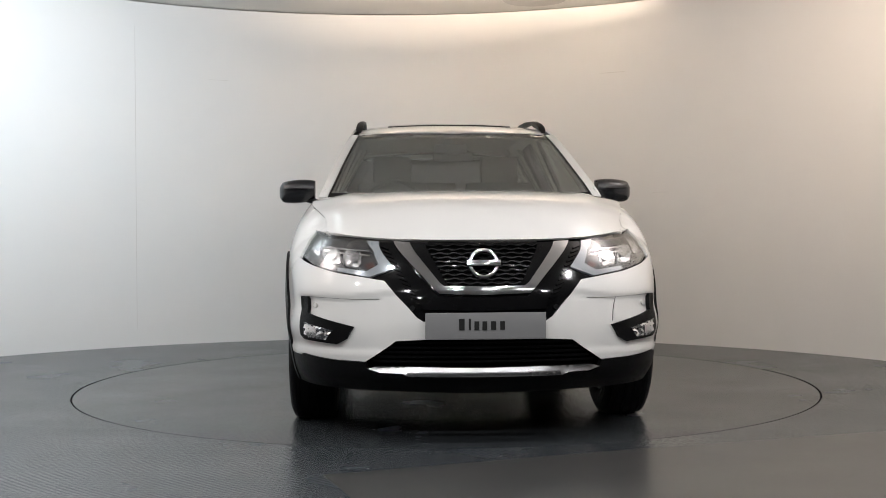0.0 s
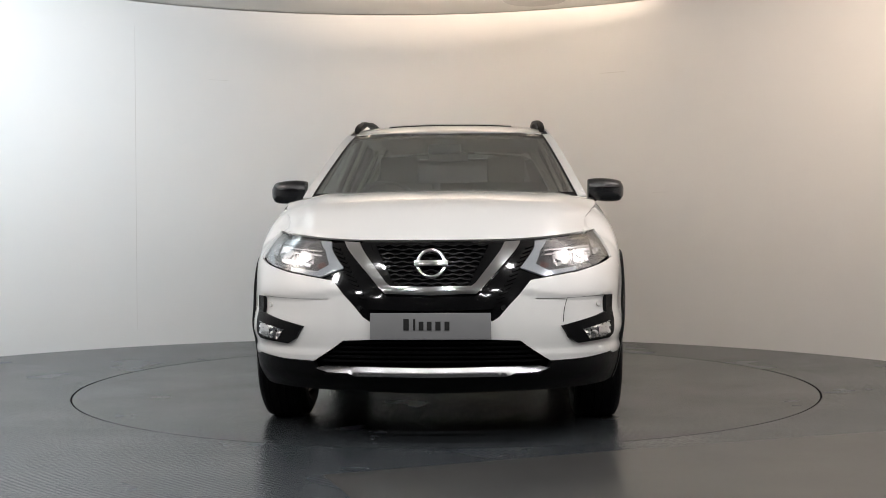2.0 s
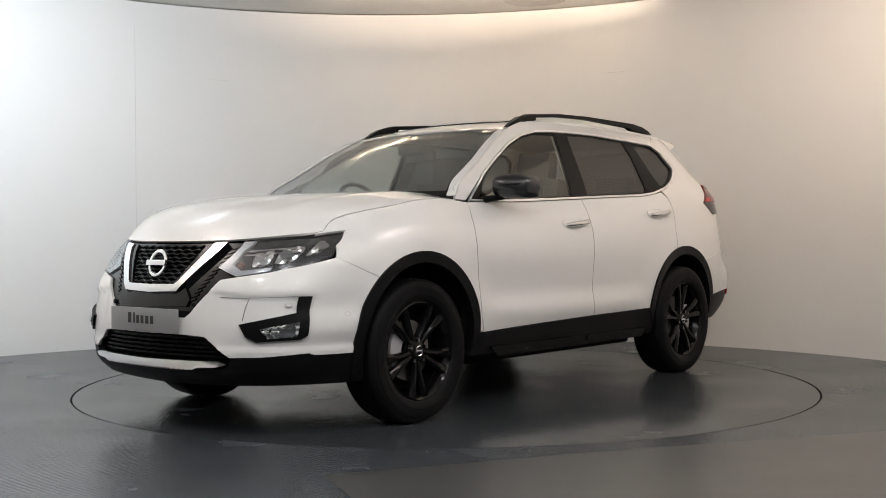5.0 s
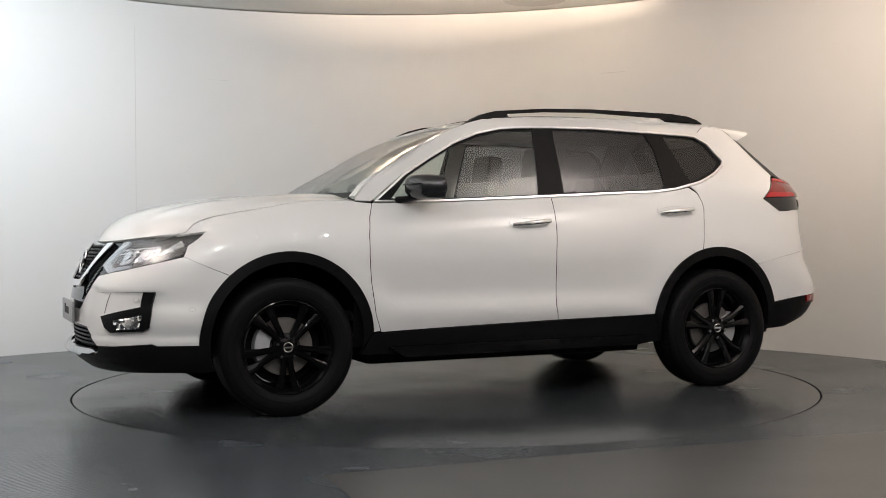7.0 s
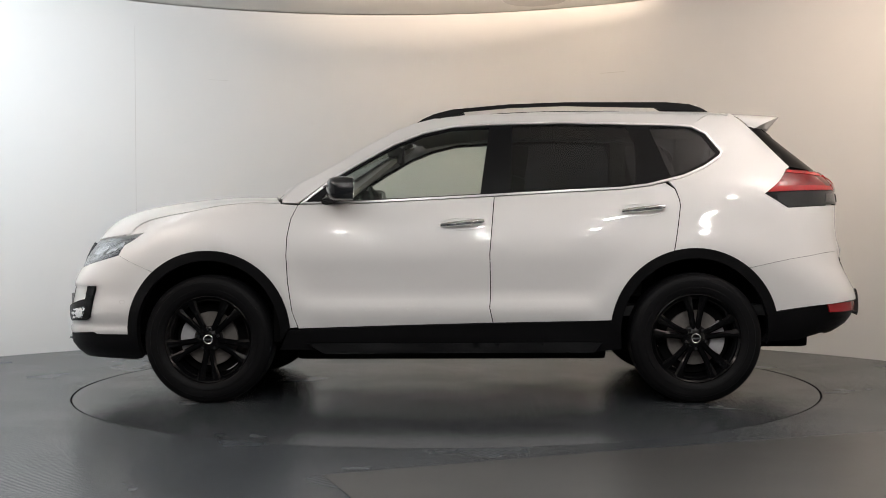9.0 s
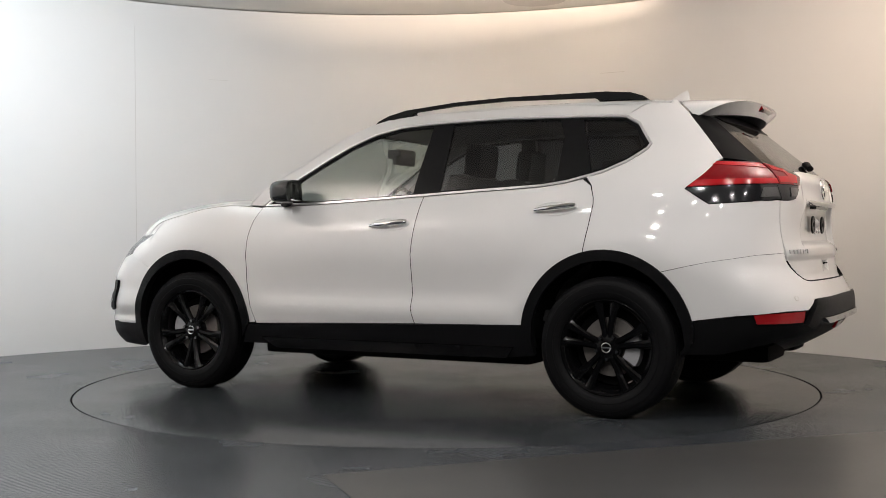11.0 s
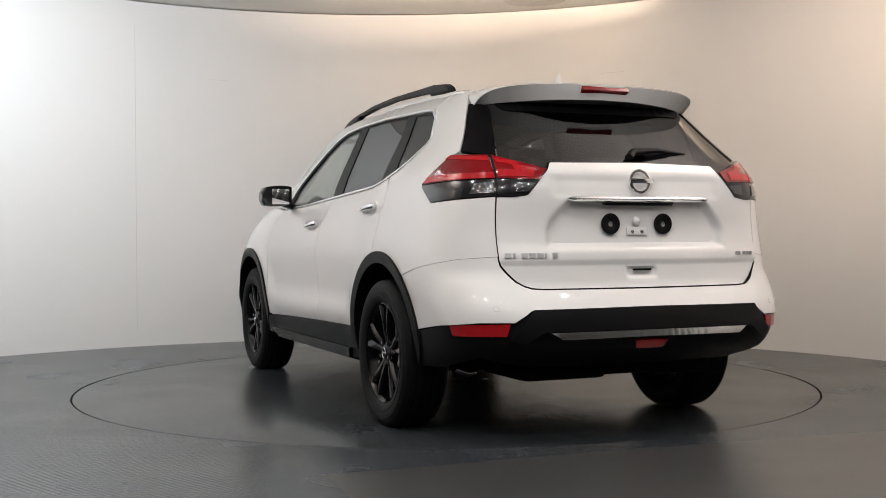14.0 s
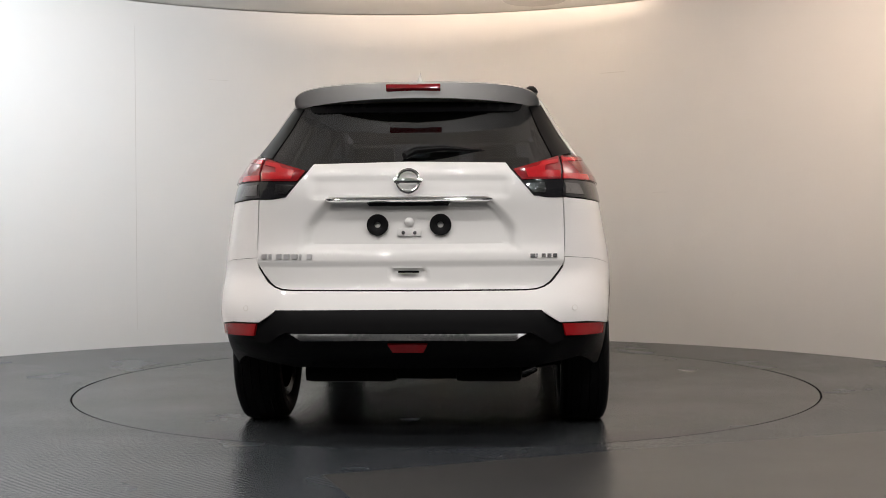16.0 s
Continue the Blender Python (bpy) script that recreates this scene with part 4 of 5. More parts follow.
    sheet("windscreen_border", [full(out), full(inn)], screen_surf, M_GLOSS, car, thick=0.006, step=0.05)
    sheet("windscreen", [full(inn)], screen_surf, M_SCREEN, car, thick=0.005, step=0.06).visible_shadow = False
    for sg in (1, -1):
        strip = [(sg * (y - 0.004), z) for y, z in edge] + [(sg * (y + 0.044), z) for y, z in edge[::-1]]
        proud = lambda y, z: screen_surf(y, z) + np.array([0.004, 0, 0.004])
        sheet("pillar_cover", [strip], proud, M_WHITE, car, thick=0.010, step=0.05)
    roof = [(0.335, 0.0), (0.30, 0.35), (0.255, 0.57), (0.0, 0.572), (-0.6, 0.572), (-1.3, 0.572), (-1.60, 0.565), (-1.64, 0.40), (-1.65, 0.0)]
    sheet("roof", [roof + [(x, -y) for x, y in roof[-2:0:-1]]], roof_surf, M_WHITE, car, thick=0.015, step=0.05)
    sun = [(0.06, 0.0), (0.04, 0.36), (0.0, 0.39), (-0.95, 0.39), (-1.0, 0.36), (-1.0, 0.0)]
    up = lambda x, y: roof_surf(x, y) + np.array([0, 0, 0.005])
    sheet("roof_glass", [sun + [(x, -y) for x, y in sun[-2:0:-1]]], up, M_GLOSS, car, thick=0.01, step=0.06, label="dark glass sunroof panel")
    lin = lambda x, y: roof_surf(x, y) - np.array([0, 0, 0.05])
    rr = [(0.26, 0.0), (0.2, 0.5), (-0.6, 0.53), (-1.6, 0.5), (-1.62, 0.0)]
    sheet("headliner", [rr + [(x, -y) for x, y in rr[-2:0:-1]]], lin, M_LINER, car, thick=0.01, step=0.1)


build_body()


def build_spoiler():
    bm, under = bmesh.new(), bmesh.new()
    rows, low = [], []
    for k in range(49):
        ph = -math.pi / 2 + math.pi * k / 48
        sy, d = math.copysign(abs(math.sin(ph)) ** 0.5, ph), max(0.0, math.cos(ph)) ** 0.5
        y = 0.578 * sy
        dome = max(0.0, 1 - (y / 0.578) ** 2)
        xf, zf = -1.728 + 0.095 * d, 1.531 + 0.109 * d**0.8 + 0.006 * dome
        x1, z1 = -1.732 - 0.186 * d - 0.050 * dome, 1.530 + 0.093 * d + 0.008 * dome
        xl, zl = min(-1.738, x1 + 0.035 + 0.075 * sy * sy), min(z1 - 0.003, 1.533 + 0.028 * dome)
        xl = min(xl, xf - 0.008)
        xm, zm = xf * 0.5 + x1 * 0.5, zf * 0.5 + z1 * 0.5 + 0.004 * d
        rows.append([bm.verts.new(c) for c in ((xf + 0.02 * d, y, zf - 0.004), (xf, y, zf), (xm, y, zm), (x1 + 0.012, y, z1 + 0.001), (x1, y, z1 - 0.005 * d), (x1 * 0.5 + xl * 0.5 - 0.004 * d, y, z1 * 0.5 + zl * 0.5), (xl, y, zl))])
        low.append([under.verts.new(c) for c in ((xl + 0.001, y, zl), (xl * 0.5 - 0.87, y * 0.98, zl + 0.010 * d), (-1.70, y * 0.95, zl + 0.016 * d), (-1.70, y * 0.95, zl + 0.024 * d), (xl * 0.6 - 0.688, y * 0.98, zl + 0.016 * d))])
    for mesh, lines, n, closed in ((bm, rows, 6, False), (under, low, 5, True)):
        for a, b in zip(lines, lines[1:]):
            for j in range(n):
                i = (j + 1) % n if closed else j + 1
                mesh.faces.new((a[j], b[j], b[i], a[i]))
        bmesh.ops.recalc_face_normals(mesh, faces=mesh.faces[:])
    sp = part("spoiler", bm, M_WHITE, car, "white roof spoiler", sharp=38)
    part("spoiler_underside", under, M_LAMPGREY, sp, "black underside of the spoiler")
    bm = bmesh.new()
    box_bm(bm, -1.944, 0, 1.602, 0.050, 0.25, 0.026, 0.006, pose(0, 0, 0, 0, 25, 0))
    part("brake_lamp", bm, M_RED, sp, "red high-level brake lamp")
    # shark fin
    bm = bmesh.new()
    prof = [(-1.36, 0.0, 0.022), (-1.43, 0.035, 0.020), (-1.49, 0.072, 0.012), (-1.525, 0.086, 0.006), (-1.535, 0.05, 0.014), (-1.545, 0.0, 0.022)]
    rows = []
    for x, h, w in prof:
        z0 = 1.652
        rows.append([bm.verts.new((x, -0.028, z0)), bm.verts.new((x, -w * 0.5, z0 + h * 0.75 + 0.004)), bm.verts.new((x, 0, z0 + h + 0.008)), bm.verts.new((x, w * 0.5, z0 + h * 0.75 + 0.004)), bm.verts.new((x, 0.028, z0))])
    for a, b in zip(rows, rows[1:]):
        for j in range(4):
            bm.faces.new((a[j], b[j], b[j + 1], a[j + 1]))
    bm.faces.new(rows[0]), bm.faces.new(rows[-1][::-1])
    part("aerial_fin", bm, M_WHITE, car, "white shark-fin aerial")
    # roof rails
    top = [(0.225, 1.566), (0.16, 1.606), (0.092, 1.636), (-0.007, 1.662), (-0.334, 1.689), (-0.66, 1.698), (-1.245, 1.693), (-1.375, 1.681), (-1.44, 1.660), (-1.480, 1.634)]
    low = [(-1.21, 1.640), (-1.18, 1.668), (-0.66, 1.677), (-0.334, 1.668), (-0.06, 1.652), (-0.085, 1.630), (0.10, 1.600)]
    for sg in (1, -1):
        bm = bmesh.new()
        f, b = [], []
        for x, z in top + low:
            f.append(bm.verts.new((x, sg * (0.592 - 0.02 * smoothstep(1.60, 1.69, z)), z)))
            b.append(bm.verts.new((x, sg * (0.552 - 0.02 * smoothstep(1.60, 1.69, z)), z + 0.002)))
        m = len(f)
        faces = [bm.faces.new(f), bm.faces.new(b[::-1])]
        for k in range(m):
            bm.faces.new((f[k], b[k], b[(k + 1) % m], f[(k + 1) % m]))
        bmesh.ops.bevel(bm, geom=[e for e in bm.edges if any(q in e.link_faces for q in faces)], offset=0.007, segments=2, affect="EDGES")
        part("roof_rail", bm, M_PLASTIC, car, "black roof rail", sharp=30)


build_spoiler()


# ---------------------------------------------------------------- wheels
def build_wheel(x, sg):
    wheel = new("wheel")
    wheel.parent = car
    wheel.location = (x, sg * (0.787 if x > 0 else 0.797), HUB_Z)
    wheel.rotation_euler = (0, 0, 0 if sg > 0 else math.pi)
    R = TYRE_R
    bm = bmesh.new()
    prof = [(0.240, 0.088), (0.246, 0.101), (0.258, 0.111), (0.282, 0.1155), (0.284, 0.1135), (0.303, 0.1165), (0.320, 0.1140), (0.3215, 0.1115), (0.334, 0.108), (0.350, 0.099), (0.357, 0.084)]
    tread = []
    for yy in (0.084, 0.064, 0.060, 0.022, 0.018, -0.018, -0.022, -0.060, -0.064, -0.084):
        tread.append(yy)
    full = prof[:]
    for j, yy in enumerate(tread):
        crown = R - 0.003 * (abs(yy) / 0.084) ** 2
        full.append((crown, yy))
        if j in (1, 3, 5, 7):
            full.append((crown - 0.008, yy - 0.0005))
            full.append((crown - 0.008, tread[j + 1] + 0.0005))
    full += [(r, -o) for r, o in prof[::-1]]
    lathe(bm, full, 72)
    part("tyre", bm, M_RUBBER, wheel, "black rubber tyre")
    bm = bmesh.new()
    lathe(bm, [(0.243, 0.092), (0.245, 0.100), (0.241, 0.102), (0.233, 0.094), (0.222, 0.082), (0.205, 0.02), (0.200, -0.09), (0.236, -0.098)], 72)
    part("rim", bm, M_ALLOY, wheel, "gloss black alloy rim")
    bm = bmesh.new()
    lathe(bm, [(0.001, 0.088), (0.030, 0.088), (0.050, 0.080), (0.068, 0.074), (0.074, 0.060), (0.072, 0.02), (0.001, 0.02)], 40)
    part("hub", bm, M_ALLOY, wheel)
    for k in range(5):
        a0 = 2 * math.pi * k / 5 + (-math.pi / 2 if x > 0 else math.pi / 2)
        for s in (1, -1):
            bm = bmesh.new()
            rows = []
            for r, off, w, yy in ((0.040, 0.011, 0.016, 0.078), (0.09, 0.017, 0.016, 0.084), (0.14, 0.026, 0.017, 0.089), (0.19, 0.038, 0.022, 0.093), (0.238, 0.051, 0.031, 0.096)):
                ca, sa = math.cos(a0), math.sin(a0)
                row = []
                for d, dep in ((off - w, yy - 0.010), (off - w * 0.45, yy), (off + w * 0.45, yy), (off + w, yy - 0.010), (off + w * 0.8, yy - 0.04), (off - w * 0.8, yy - 0.04)):
                    d *= s
                    row.append(bm.verts.new((r * ca - d * sa, dep, r * sa + d * ca)))
                rows.append(row)
            for a, b in zip(rows, rows[1:]):
                for j in range(6):
                    bm.faces.new((a[j], b[j], b[(j + 1) % 6], a[(j + 1) % 6]))
            bm.faces.new(rows[0]), bm.faces.new(rows[-1][::-1])
            part("spoke", bm, M_ALLOY, wheel, sharp=35)
        bm = bmesh.new()
        a1 = a0 + math.pi / 5
        q = bmesh.ops.create_cone(bm, cap_ends=True, segments=6, radius1=0.0105, radius2=0.009, depth=0.028)
        bmesh.ops.transform(bm, matrix=pose(0.057 * math.cos(a1), 0.079, 0.057 * math.sin(a1), -90, 0, 0), verts=q["verts"])
        part("wheel_nut", bm, M_DARKCHROME, wheel, "steel wheel nut", smooth=False)
    bm = bmesh.new()
    lathe(bm, [(0.027, 0.086), (0.027, 0.094), (0.024, 0.096), (0.021, 0.094), (0.021, 0.088)], 32)
    box_bm(bm, 0, 0.092, 0, 0.050, 0.005, 0.010, 0.001)
    part("centre_cap", bm, M_CHROME, wheel, "chrome ring and bar on the hub cap")
    bm = bmesh.new()
    lathe(bm, [(0.001, 0.028), (0.075, 0.030), (0.078, 0.022), (0.150, 0.022), (0.152, 0.018), (0.152, 0.000), (0.001, 0.000)], 56)
    part("brake_disc", bm, M_STEEL, wheel, "bare steel brake disc")
    bm = bmesh.new()
    lathe(bm, [(0.001, -0.012), (0.198, -0.012), (0.198, -0.022), (0.001, -0.022)], 40)
    part("backing_plate", bm, M_DARK, wheel)
    bm = bmesh.new()
    rows = []
    for k in range(9):
        a = radians((0 if (x > 0) == (sg > 0) else 180) + (-34 + 68 * k / 8))
        row = []
        for r, o in ((0.088, 0.052), (0.165, 0.050), (0.170, 0.0), (0.088, 0.0)):
            row.append(bm.verts.new((r * math.cos(a), o, r * math.sin(a))))
        rows.append(row)
    for a, b in zip(rows, rows[1:]):
        for j in range(4):
            bm.faces.new((a[j], b[j], b[(j + 1) % 4], a[(j + 1) % 4]))
    bm.faces.new(rows[0]), bm.faces.new(rows[-1][::-1])
    part("brake_caliper", bm, M_CAST, wheel, "grey cast brake caliper")
    # wheel well
    bm = bmesh.new()
    rows = []
    for k in range(25):
        a = radians(-2 + 184 * k / 24)
        rows.append([bm.verts.new((x + 0.425 * math.cos(a), sg * yy, 0.39 + 0.425 * math.sin(a))) for yy in (0.875, 0.55)] + [bm.verts.new((x + 0.30 * math.cos(a), sg * 0.54, 0.39 + 0.30 * math.sin(a)))])
    for a, b in zip(rows, rows[1:]):
        for j in range(2):
            bm.faces.new((a[j], b[j], b[j + 1], a[j + 1]))
    bm.faces.new([r[2] for r in rows])
    part("wheel_well", bm, M_DARK, car)


for wx in (AXLE, -AXLE):
    for wsg in (1, -1):
        build_wheel(wx, wsg)


# ---------------------------------------------------------------- underside, mirrors, handles, badges
def build_under():
    bm = bmesh.new()
    box_bm(bm, 0.0, 0, 0.33, 1.75, 1.50, 0.20, 0.03)
    box_bm(bm, 0.0, 0, 0.36, 4.1, 0.98, 0.16, 0.03)
    part("underbody", bm, M_DARK, car)
    bm = bmesh.new()
    box_bm(bm, 0.1, 0.0, 0.265, 1.2, 1.40, 0.06, 0.02)
    part("undertray", bm, M_PLASTIC, car)
    bm = bmesh.new()
    box_bm(bm, 1.95, 0, 0.27, 0.36, 1.15, 0.07, 0.03)
    part("front_undertray", bm, M_PLASTIC, car)
    for sy, w in ((0.28, 0.42), (-0.34, 0.30)):
        bm = bmesh.new()
        box_bm(bm, -1.85, sy, 0.315, 0.45, w, 0.09, 0.035)
        part("silencer", bm, M_DARK, car)
    for sg in (1, -1):
        bm = bmesh.new()
        sweep(bm, [(-1.35, sg * 0.70, 0.30), (-1.40, sg * 0.45, 0.27), (-1.45, sg * 0.2, 0.30)], 0.028)
        part("suspension_arm", bm, M_DARK, car)
        bm = bmesh.new()
        sweep(bm, [(1.35, sg * 0.70, 0.28), (1.30, sg * 0.45, 0.26), (1.25, sg * 0.3, 0.30)], 0.03)
        part("suspension_arm", bm, M_DARK, car)
    for sg in (1, -1):
        # lower joint of the rear suspension and the towing eye beside it
        bm = bmesh.new()
        sweep(bm, [(-1.46, sg * 0.56, 0.275), (-1.47, sg * 0.50, 0.250), (-1.47, sg * 0.455, 0.252)], [0.030, 0.034, 0.022], 10)
        part("suspension_joint", bm, M_DARKCHROME, car)
        bm = bmesh.new()
        sweep(bm, [(-2.02, sg * 0.30, 0.335), (-2.03, sg * 0.30, 0.300), (-2.00, sg * 0.30, 0.285), (-1.96, sg * 0.30, 0.300)], 0.012, 8)
        part("towing_eye", bm, M_DARKCHROME, car)
        # door mirror
        mirror = new("door_mirror")
        mirror.parent = car
        mirror["label"] = "gloss black door mirror"
        bm = bmesh.new()
        rows = []
        for k in range(13):
            a = k / 12
            y = 0.825 + 0.205 * a
            grow = math.sin(math.pi * min(1, 0.16 + 0.62 * a)) ** 0.35 if a < 0.9 else 0.93 - 4.2 * (a - 0.9)
            hz, hx = 0.072 * grow * (1 - 0.10 * a), 0.095 * grow
            cx, cz = 0.605 - 0.045 * a, 1.187 + 0.012 * (1 - a)
            row = []
            for j in range(16):
                b = 2 * math.pi * j / 16
                c, s = math.cos(b), math.sin(b)
                px = hx * math.copysign(abs(c) ** 0.6, c)
                if px < -0.045:
                    px = -0.045
                row.append(bm.verts.new((cx + px, sg * y, cz + hz * math.copysign(abs(s) ** 0.6, s))))
            rows.append(row)
        for a, b in zip(rows, rows[1:]):
            for j in range(16):
                bm.faces.new((a[j], b[j], b[(j + 1) % 16], a[(j + 1) % 16]))
        bm.faces.new(rows[0]), bm.faces.new(rows[-1][::-1])
        part("housing", bm, M_CASE, mirror, sharp=50)
        bm = bmesh.new()
        box_bm(bm, 0.533, sg * 0.925, 1.188, 0.006, 0.150, 0.098, 0.002)
        part("mirror_glass", bm, M_CHROME, mirror, "mirror glass")
        bm = bmesh.new()
        sweep(bm, [(0.700, sg * 0.775, 1.125), (0.66, sg * 0.815, 1.130), (0.62, sg * 0.86, 1.140)], [0.035, 0.028, 0.026], 10, 0.6)
        part("stem", bm, M_PLASTIC, mirror)
        bm = bmesh.new()
        sweep(bm, [(0.700, sg * 0.868, 1.205), (0.688, sg * 0.93, 1.206), (0.665, sg * 0.985, 1.207), (0.615, sg * 1.022, 1.208)], 0.006, 8, 0.7)
        part("turn_repeater", bm, M_SMOKE, mirror)
        # door handles
        for cx, cz, w in ((-0.072, 1.000, 0.12), (-1.070, 1.072, 0.115)):
            y0 = float(half_width(cx, cz))
            handle = new("door_handle")
            handle.parent = car
            bm = bmesh.new()
            pts = []
            for k in range(9):
                t = k / 8
                x = cx + w - 2 * w * t
                pts.append((x, sg * (float(half_width(x, cz)) + 0.012 + 0.022 * math.sin(math.pi * (0.06 + 0.88 * t))), cz - 0.012 + 0.022 * t))
            sweep(bm, pts, [0.009, 0.012, 0.013, 0.014, 0.014, 0.014, 0.015, 0.016, 0.012], 10, 1.0)
            part("grip", bm, M_CHROME, handle, "chrome door handle")
            loop = [("s", cx + (w + 0.015) * math.cos(a) * (1 if math.cos(a) > 0 else 0.95), cz - 0.002 + 0.040 * math.sin(a)) for a in np.linspace(0, 2 * math.pi, 28, endpoint=False)]
            hole = [("s", cx + 0.004 + (w - 0.012) * math.cos(a), cz - 0.002 + 0.028 * math.sin(a)) for a in np.linspace(0, 2 * math.pi, 28, endpoint=False)]
            skin_panel("handle_surround", [loop, hole], M_WHITE, handle, off=0.003, thick=0.01, step=0.02, side=sg)


build_under()


def ring_badge(name, x, z, r, tube, parent, tilt, label):
    """A chrome ring with a bar across it."""
    bm = bmesh.new()
    prof = [(r + tube * math.cos(b), tube * 0.7 * math.sin(b)) for b in np.linspace(0, 2 * math.pi, 9)]
    lathe(bm, prof, 40)
    bmesh.ops.remove_doubles(bm, verts=bm.verts[:], dist=1e-5)
    box_bm(bm, 0, 0.010, 0, 2.5 * r, 0.012, 0.46 * r, 0.003)
    bmesh.ops.transform(bm, matrix=pose(x, 0, z, 0, 0, 90 if x < 0 else -90) @ pose(0, 0, 0, tilt, 0, 0), verts=bm.verts[:])
    return part(name, bm, M_CHROME, parent, label)


def build_badges():
    ring_badge("front_emblem", 2.262, 0.803, 0.060, 0.010, car, 15, "chrome ring emblem with a crossbar")
    ring_badge("rear_emblem", -2.256, 1.163, 0.048, 0.008, car, 7, "chrome ring emblem with a crossbar")
    # show plate
    bm = bmesh.new()
    box_bm(bm, 2.345, 0, 0.5345, 0.012, 0.525, 0.115, 0.004)
    plate = part("show_plate", bm, M_PLATE, car, "grey show plate with dark bars for a name")
    for y, w in ((-0.105, 0.030), (-0.070, 0.012), (-0.040, 0.026), (-0.005, 0.026), (0.033, 0.028), (0.072, 0.026)):
        bm = bmesh.new()
        h = 0.050 if y < -0.06 else 0.038
        box_bm(bm, 2.3525, y, 0.517 + h / 2, 0.002, w * 0.8, h)
        part("letter_bar", bm, M_INK, plate, smooth=False)
    # tailgate bar, handle slot, rings of the plate holder, lettering as bars
    bm = bmesh.new()
    rows = []
    for y in np.linspace(-0.362, 0.362, 33):
        u = to_u("r", abs(float(y)), 1.084)
        p = ring(np.array([u]), np.array([1.084]))[0]
        k = 1 - 0.6 * smoothstep(0.335, 0.362, abs(y))
        rows.append([bm.verts.new((p[0] - 0.008 + k * dx, y, 1.084 + k * dz)) for dx, dz in ((0.03, 0.012), (-0.006, 0.013), (-0.018, 0.009), (-0.022, 0.001), (-0.014, -0.010), (0.0, -0.013), (0.03, -0.012))])
    for r0, r1 in zip(rows, rows[1:]):
        for j in range(7):
            bm.faces.new((r0[j], r1[j], r1[(j + 1) % 7], r0[(j + 1) % 7]))
    bm.faces.new(rows[0]), bm.faces.new(rows[-1][::-1])
    bmesh.ops.recalc_face_normals(bm, faces=bm.faces[:])
    part("tailgate_bar", bm, M_CHROME, car, "chrome bar over the plate recess", sharp=60)
    skin_panel("plate_lamp", [whole(R_(0.0, 1.070, 0.18, 1.069, 0.17, 1.056, 0.0, 1.056))], M_GLOSS, car, off=0.004, thick=0.03, step=0.03)
    for y in (0.137, -0.137):
        bm = bmesh.new()
        lathe(bm, [(0.013, 0.0), (0.013, 0.006), (0.016, 0.008), (0.044, 0.008), (0.047, 0.005), (0.047, 0.0)], 32)
        bmesh.ops.transform(bm, matrix=pose(-2.226, y, 0.975, 0, 0, 90), verts=bm.verts[:])
        part("plate_pad", bm, M_PLASTIC, car, "black round plate pad")
    for y in (0.025, -0.025):
        bm = bmesh.new()
        lathe(bm, [(0.001, 0.004), (0.007, 0.004), (0.009, 0.0)], 16)
        bmesh.ops.transform(bm, matrix=pose(-2.228, y, 0.940, 0, 0, 90), verts=bm.verts[:])
        part("plate_screw", bm, M_SATIN, car)
    bm = bmesh.new()
    box_bm(bm, -2.2235, 0, 0.943, 0.010, 0.105, 0.034, 0.004)
    part("screw_plate", bm, M_WHITE, car, "small white plate behind the screws")
    bm = bmesh.new()
    lathe(bm, [(0.001, 0.014), (0.013, 0.012), (0.020, 0.004), (0.021, 0.0)], 24)
    bmesh.ops.transform(bm, matrix=pose(-2.222, 0, 0.987, 0, 0, 90), verts=bm.verts[:])
    part("plate_boss", bm, M_WHITE, car, "white round boss between the plate pads")
    skin_panel("gate_handle", [whole(R_(0.0, 0.776, 0.045, 0.776, 0.045, 0.768, 0.0, 0.768))], M_DARK, car, off=0.006, thick=0.01, step=0.03)
    for k, w in enumerate((0.024, 0.010, 0.024, 0.024, 0.026, 0.008, 0.022)):
        y = 0.645 - 0.034 * k
        skin_panel("model_badge", [R_(y, 0.848, y - w, 0.848, y - w, 0.828, y, 0.828)], M_BADGE, car, off=0.015, thick=0.010, step=0.03)
    for k, w in enumerate((0.020, 0.006, 0.016, 0.016, 0.016)):
        y = 0.522 + 0.024 * k
        skin_panel("trim_badge", [R_(y, 0.846, y + w, 0.846, y + w, 0.830, y, 0.830)], M_SATIN, car, off=0.014, thick=0.010, step=0.03, side=-1)
    # rear wiper
    bm = bmesh.new()
    sweep(bm, [(-2.195, 0.02, 1.275), (-2.165, -0.02, 1.300), (-2.150, -0.15, 1.312), (-2.120, -0.33, 1.300)], [0.020, 0.022, 0.016, 0.006], 10, 0.8)
    part("rear_wiper", bm, M_PLASTIC, car, "black rear wiper arm")
    # parking sensors
    for sg in (1, -1):
        for p in (("r", 0.703, 0.610), ("f", 0.750, 0.618), ("f", 0.318, 0.612), ("s", 1.84, 0.568)):
            u = to_u(*p)
            loop = [(u + 0.009 * math.cos(a) / USCALE, p[2] + 0.009 * math.sin(a)) for a in np.linspace(0, 2 * math.pi, 14, endpoint=False)]
            skin_panel("parking_sensor", [loop], M_WHITE if p[1] != 0.318 else M_PLASTIC, car, off=0.019 if p[0] == "r" else 0.0, thick=0.02, step=0.02, side=sg)
            rim = [(u + 0.0112 * math.cos(a) / USCALE, p[2] + 0.0112 * math.sin(a)) for a in np.linspace(0, 2 * math.pi, 14, endpoint=False)]
            skin_panel("sensor_ring", [rim, loop], M_JOINT if p[1] != 0.318 else M_PLASTIC, car, off=0.0195 if p[0] == "r" else 0.0005, thick=0.02, step=0.02, side=sg)


build_badges()


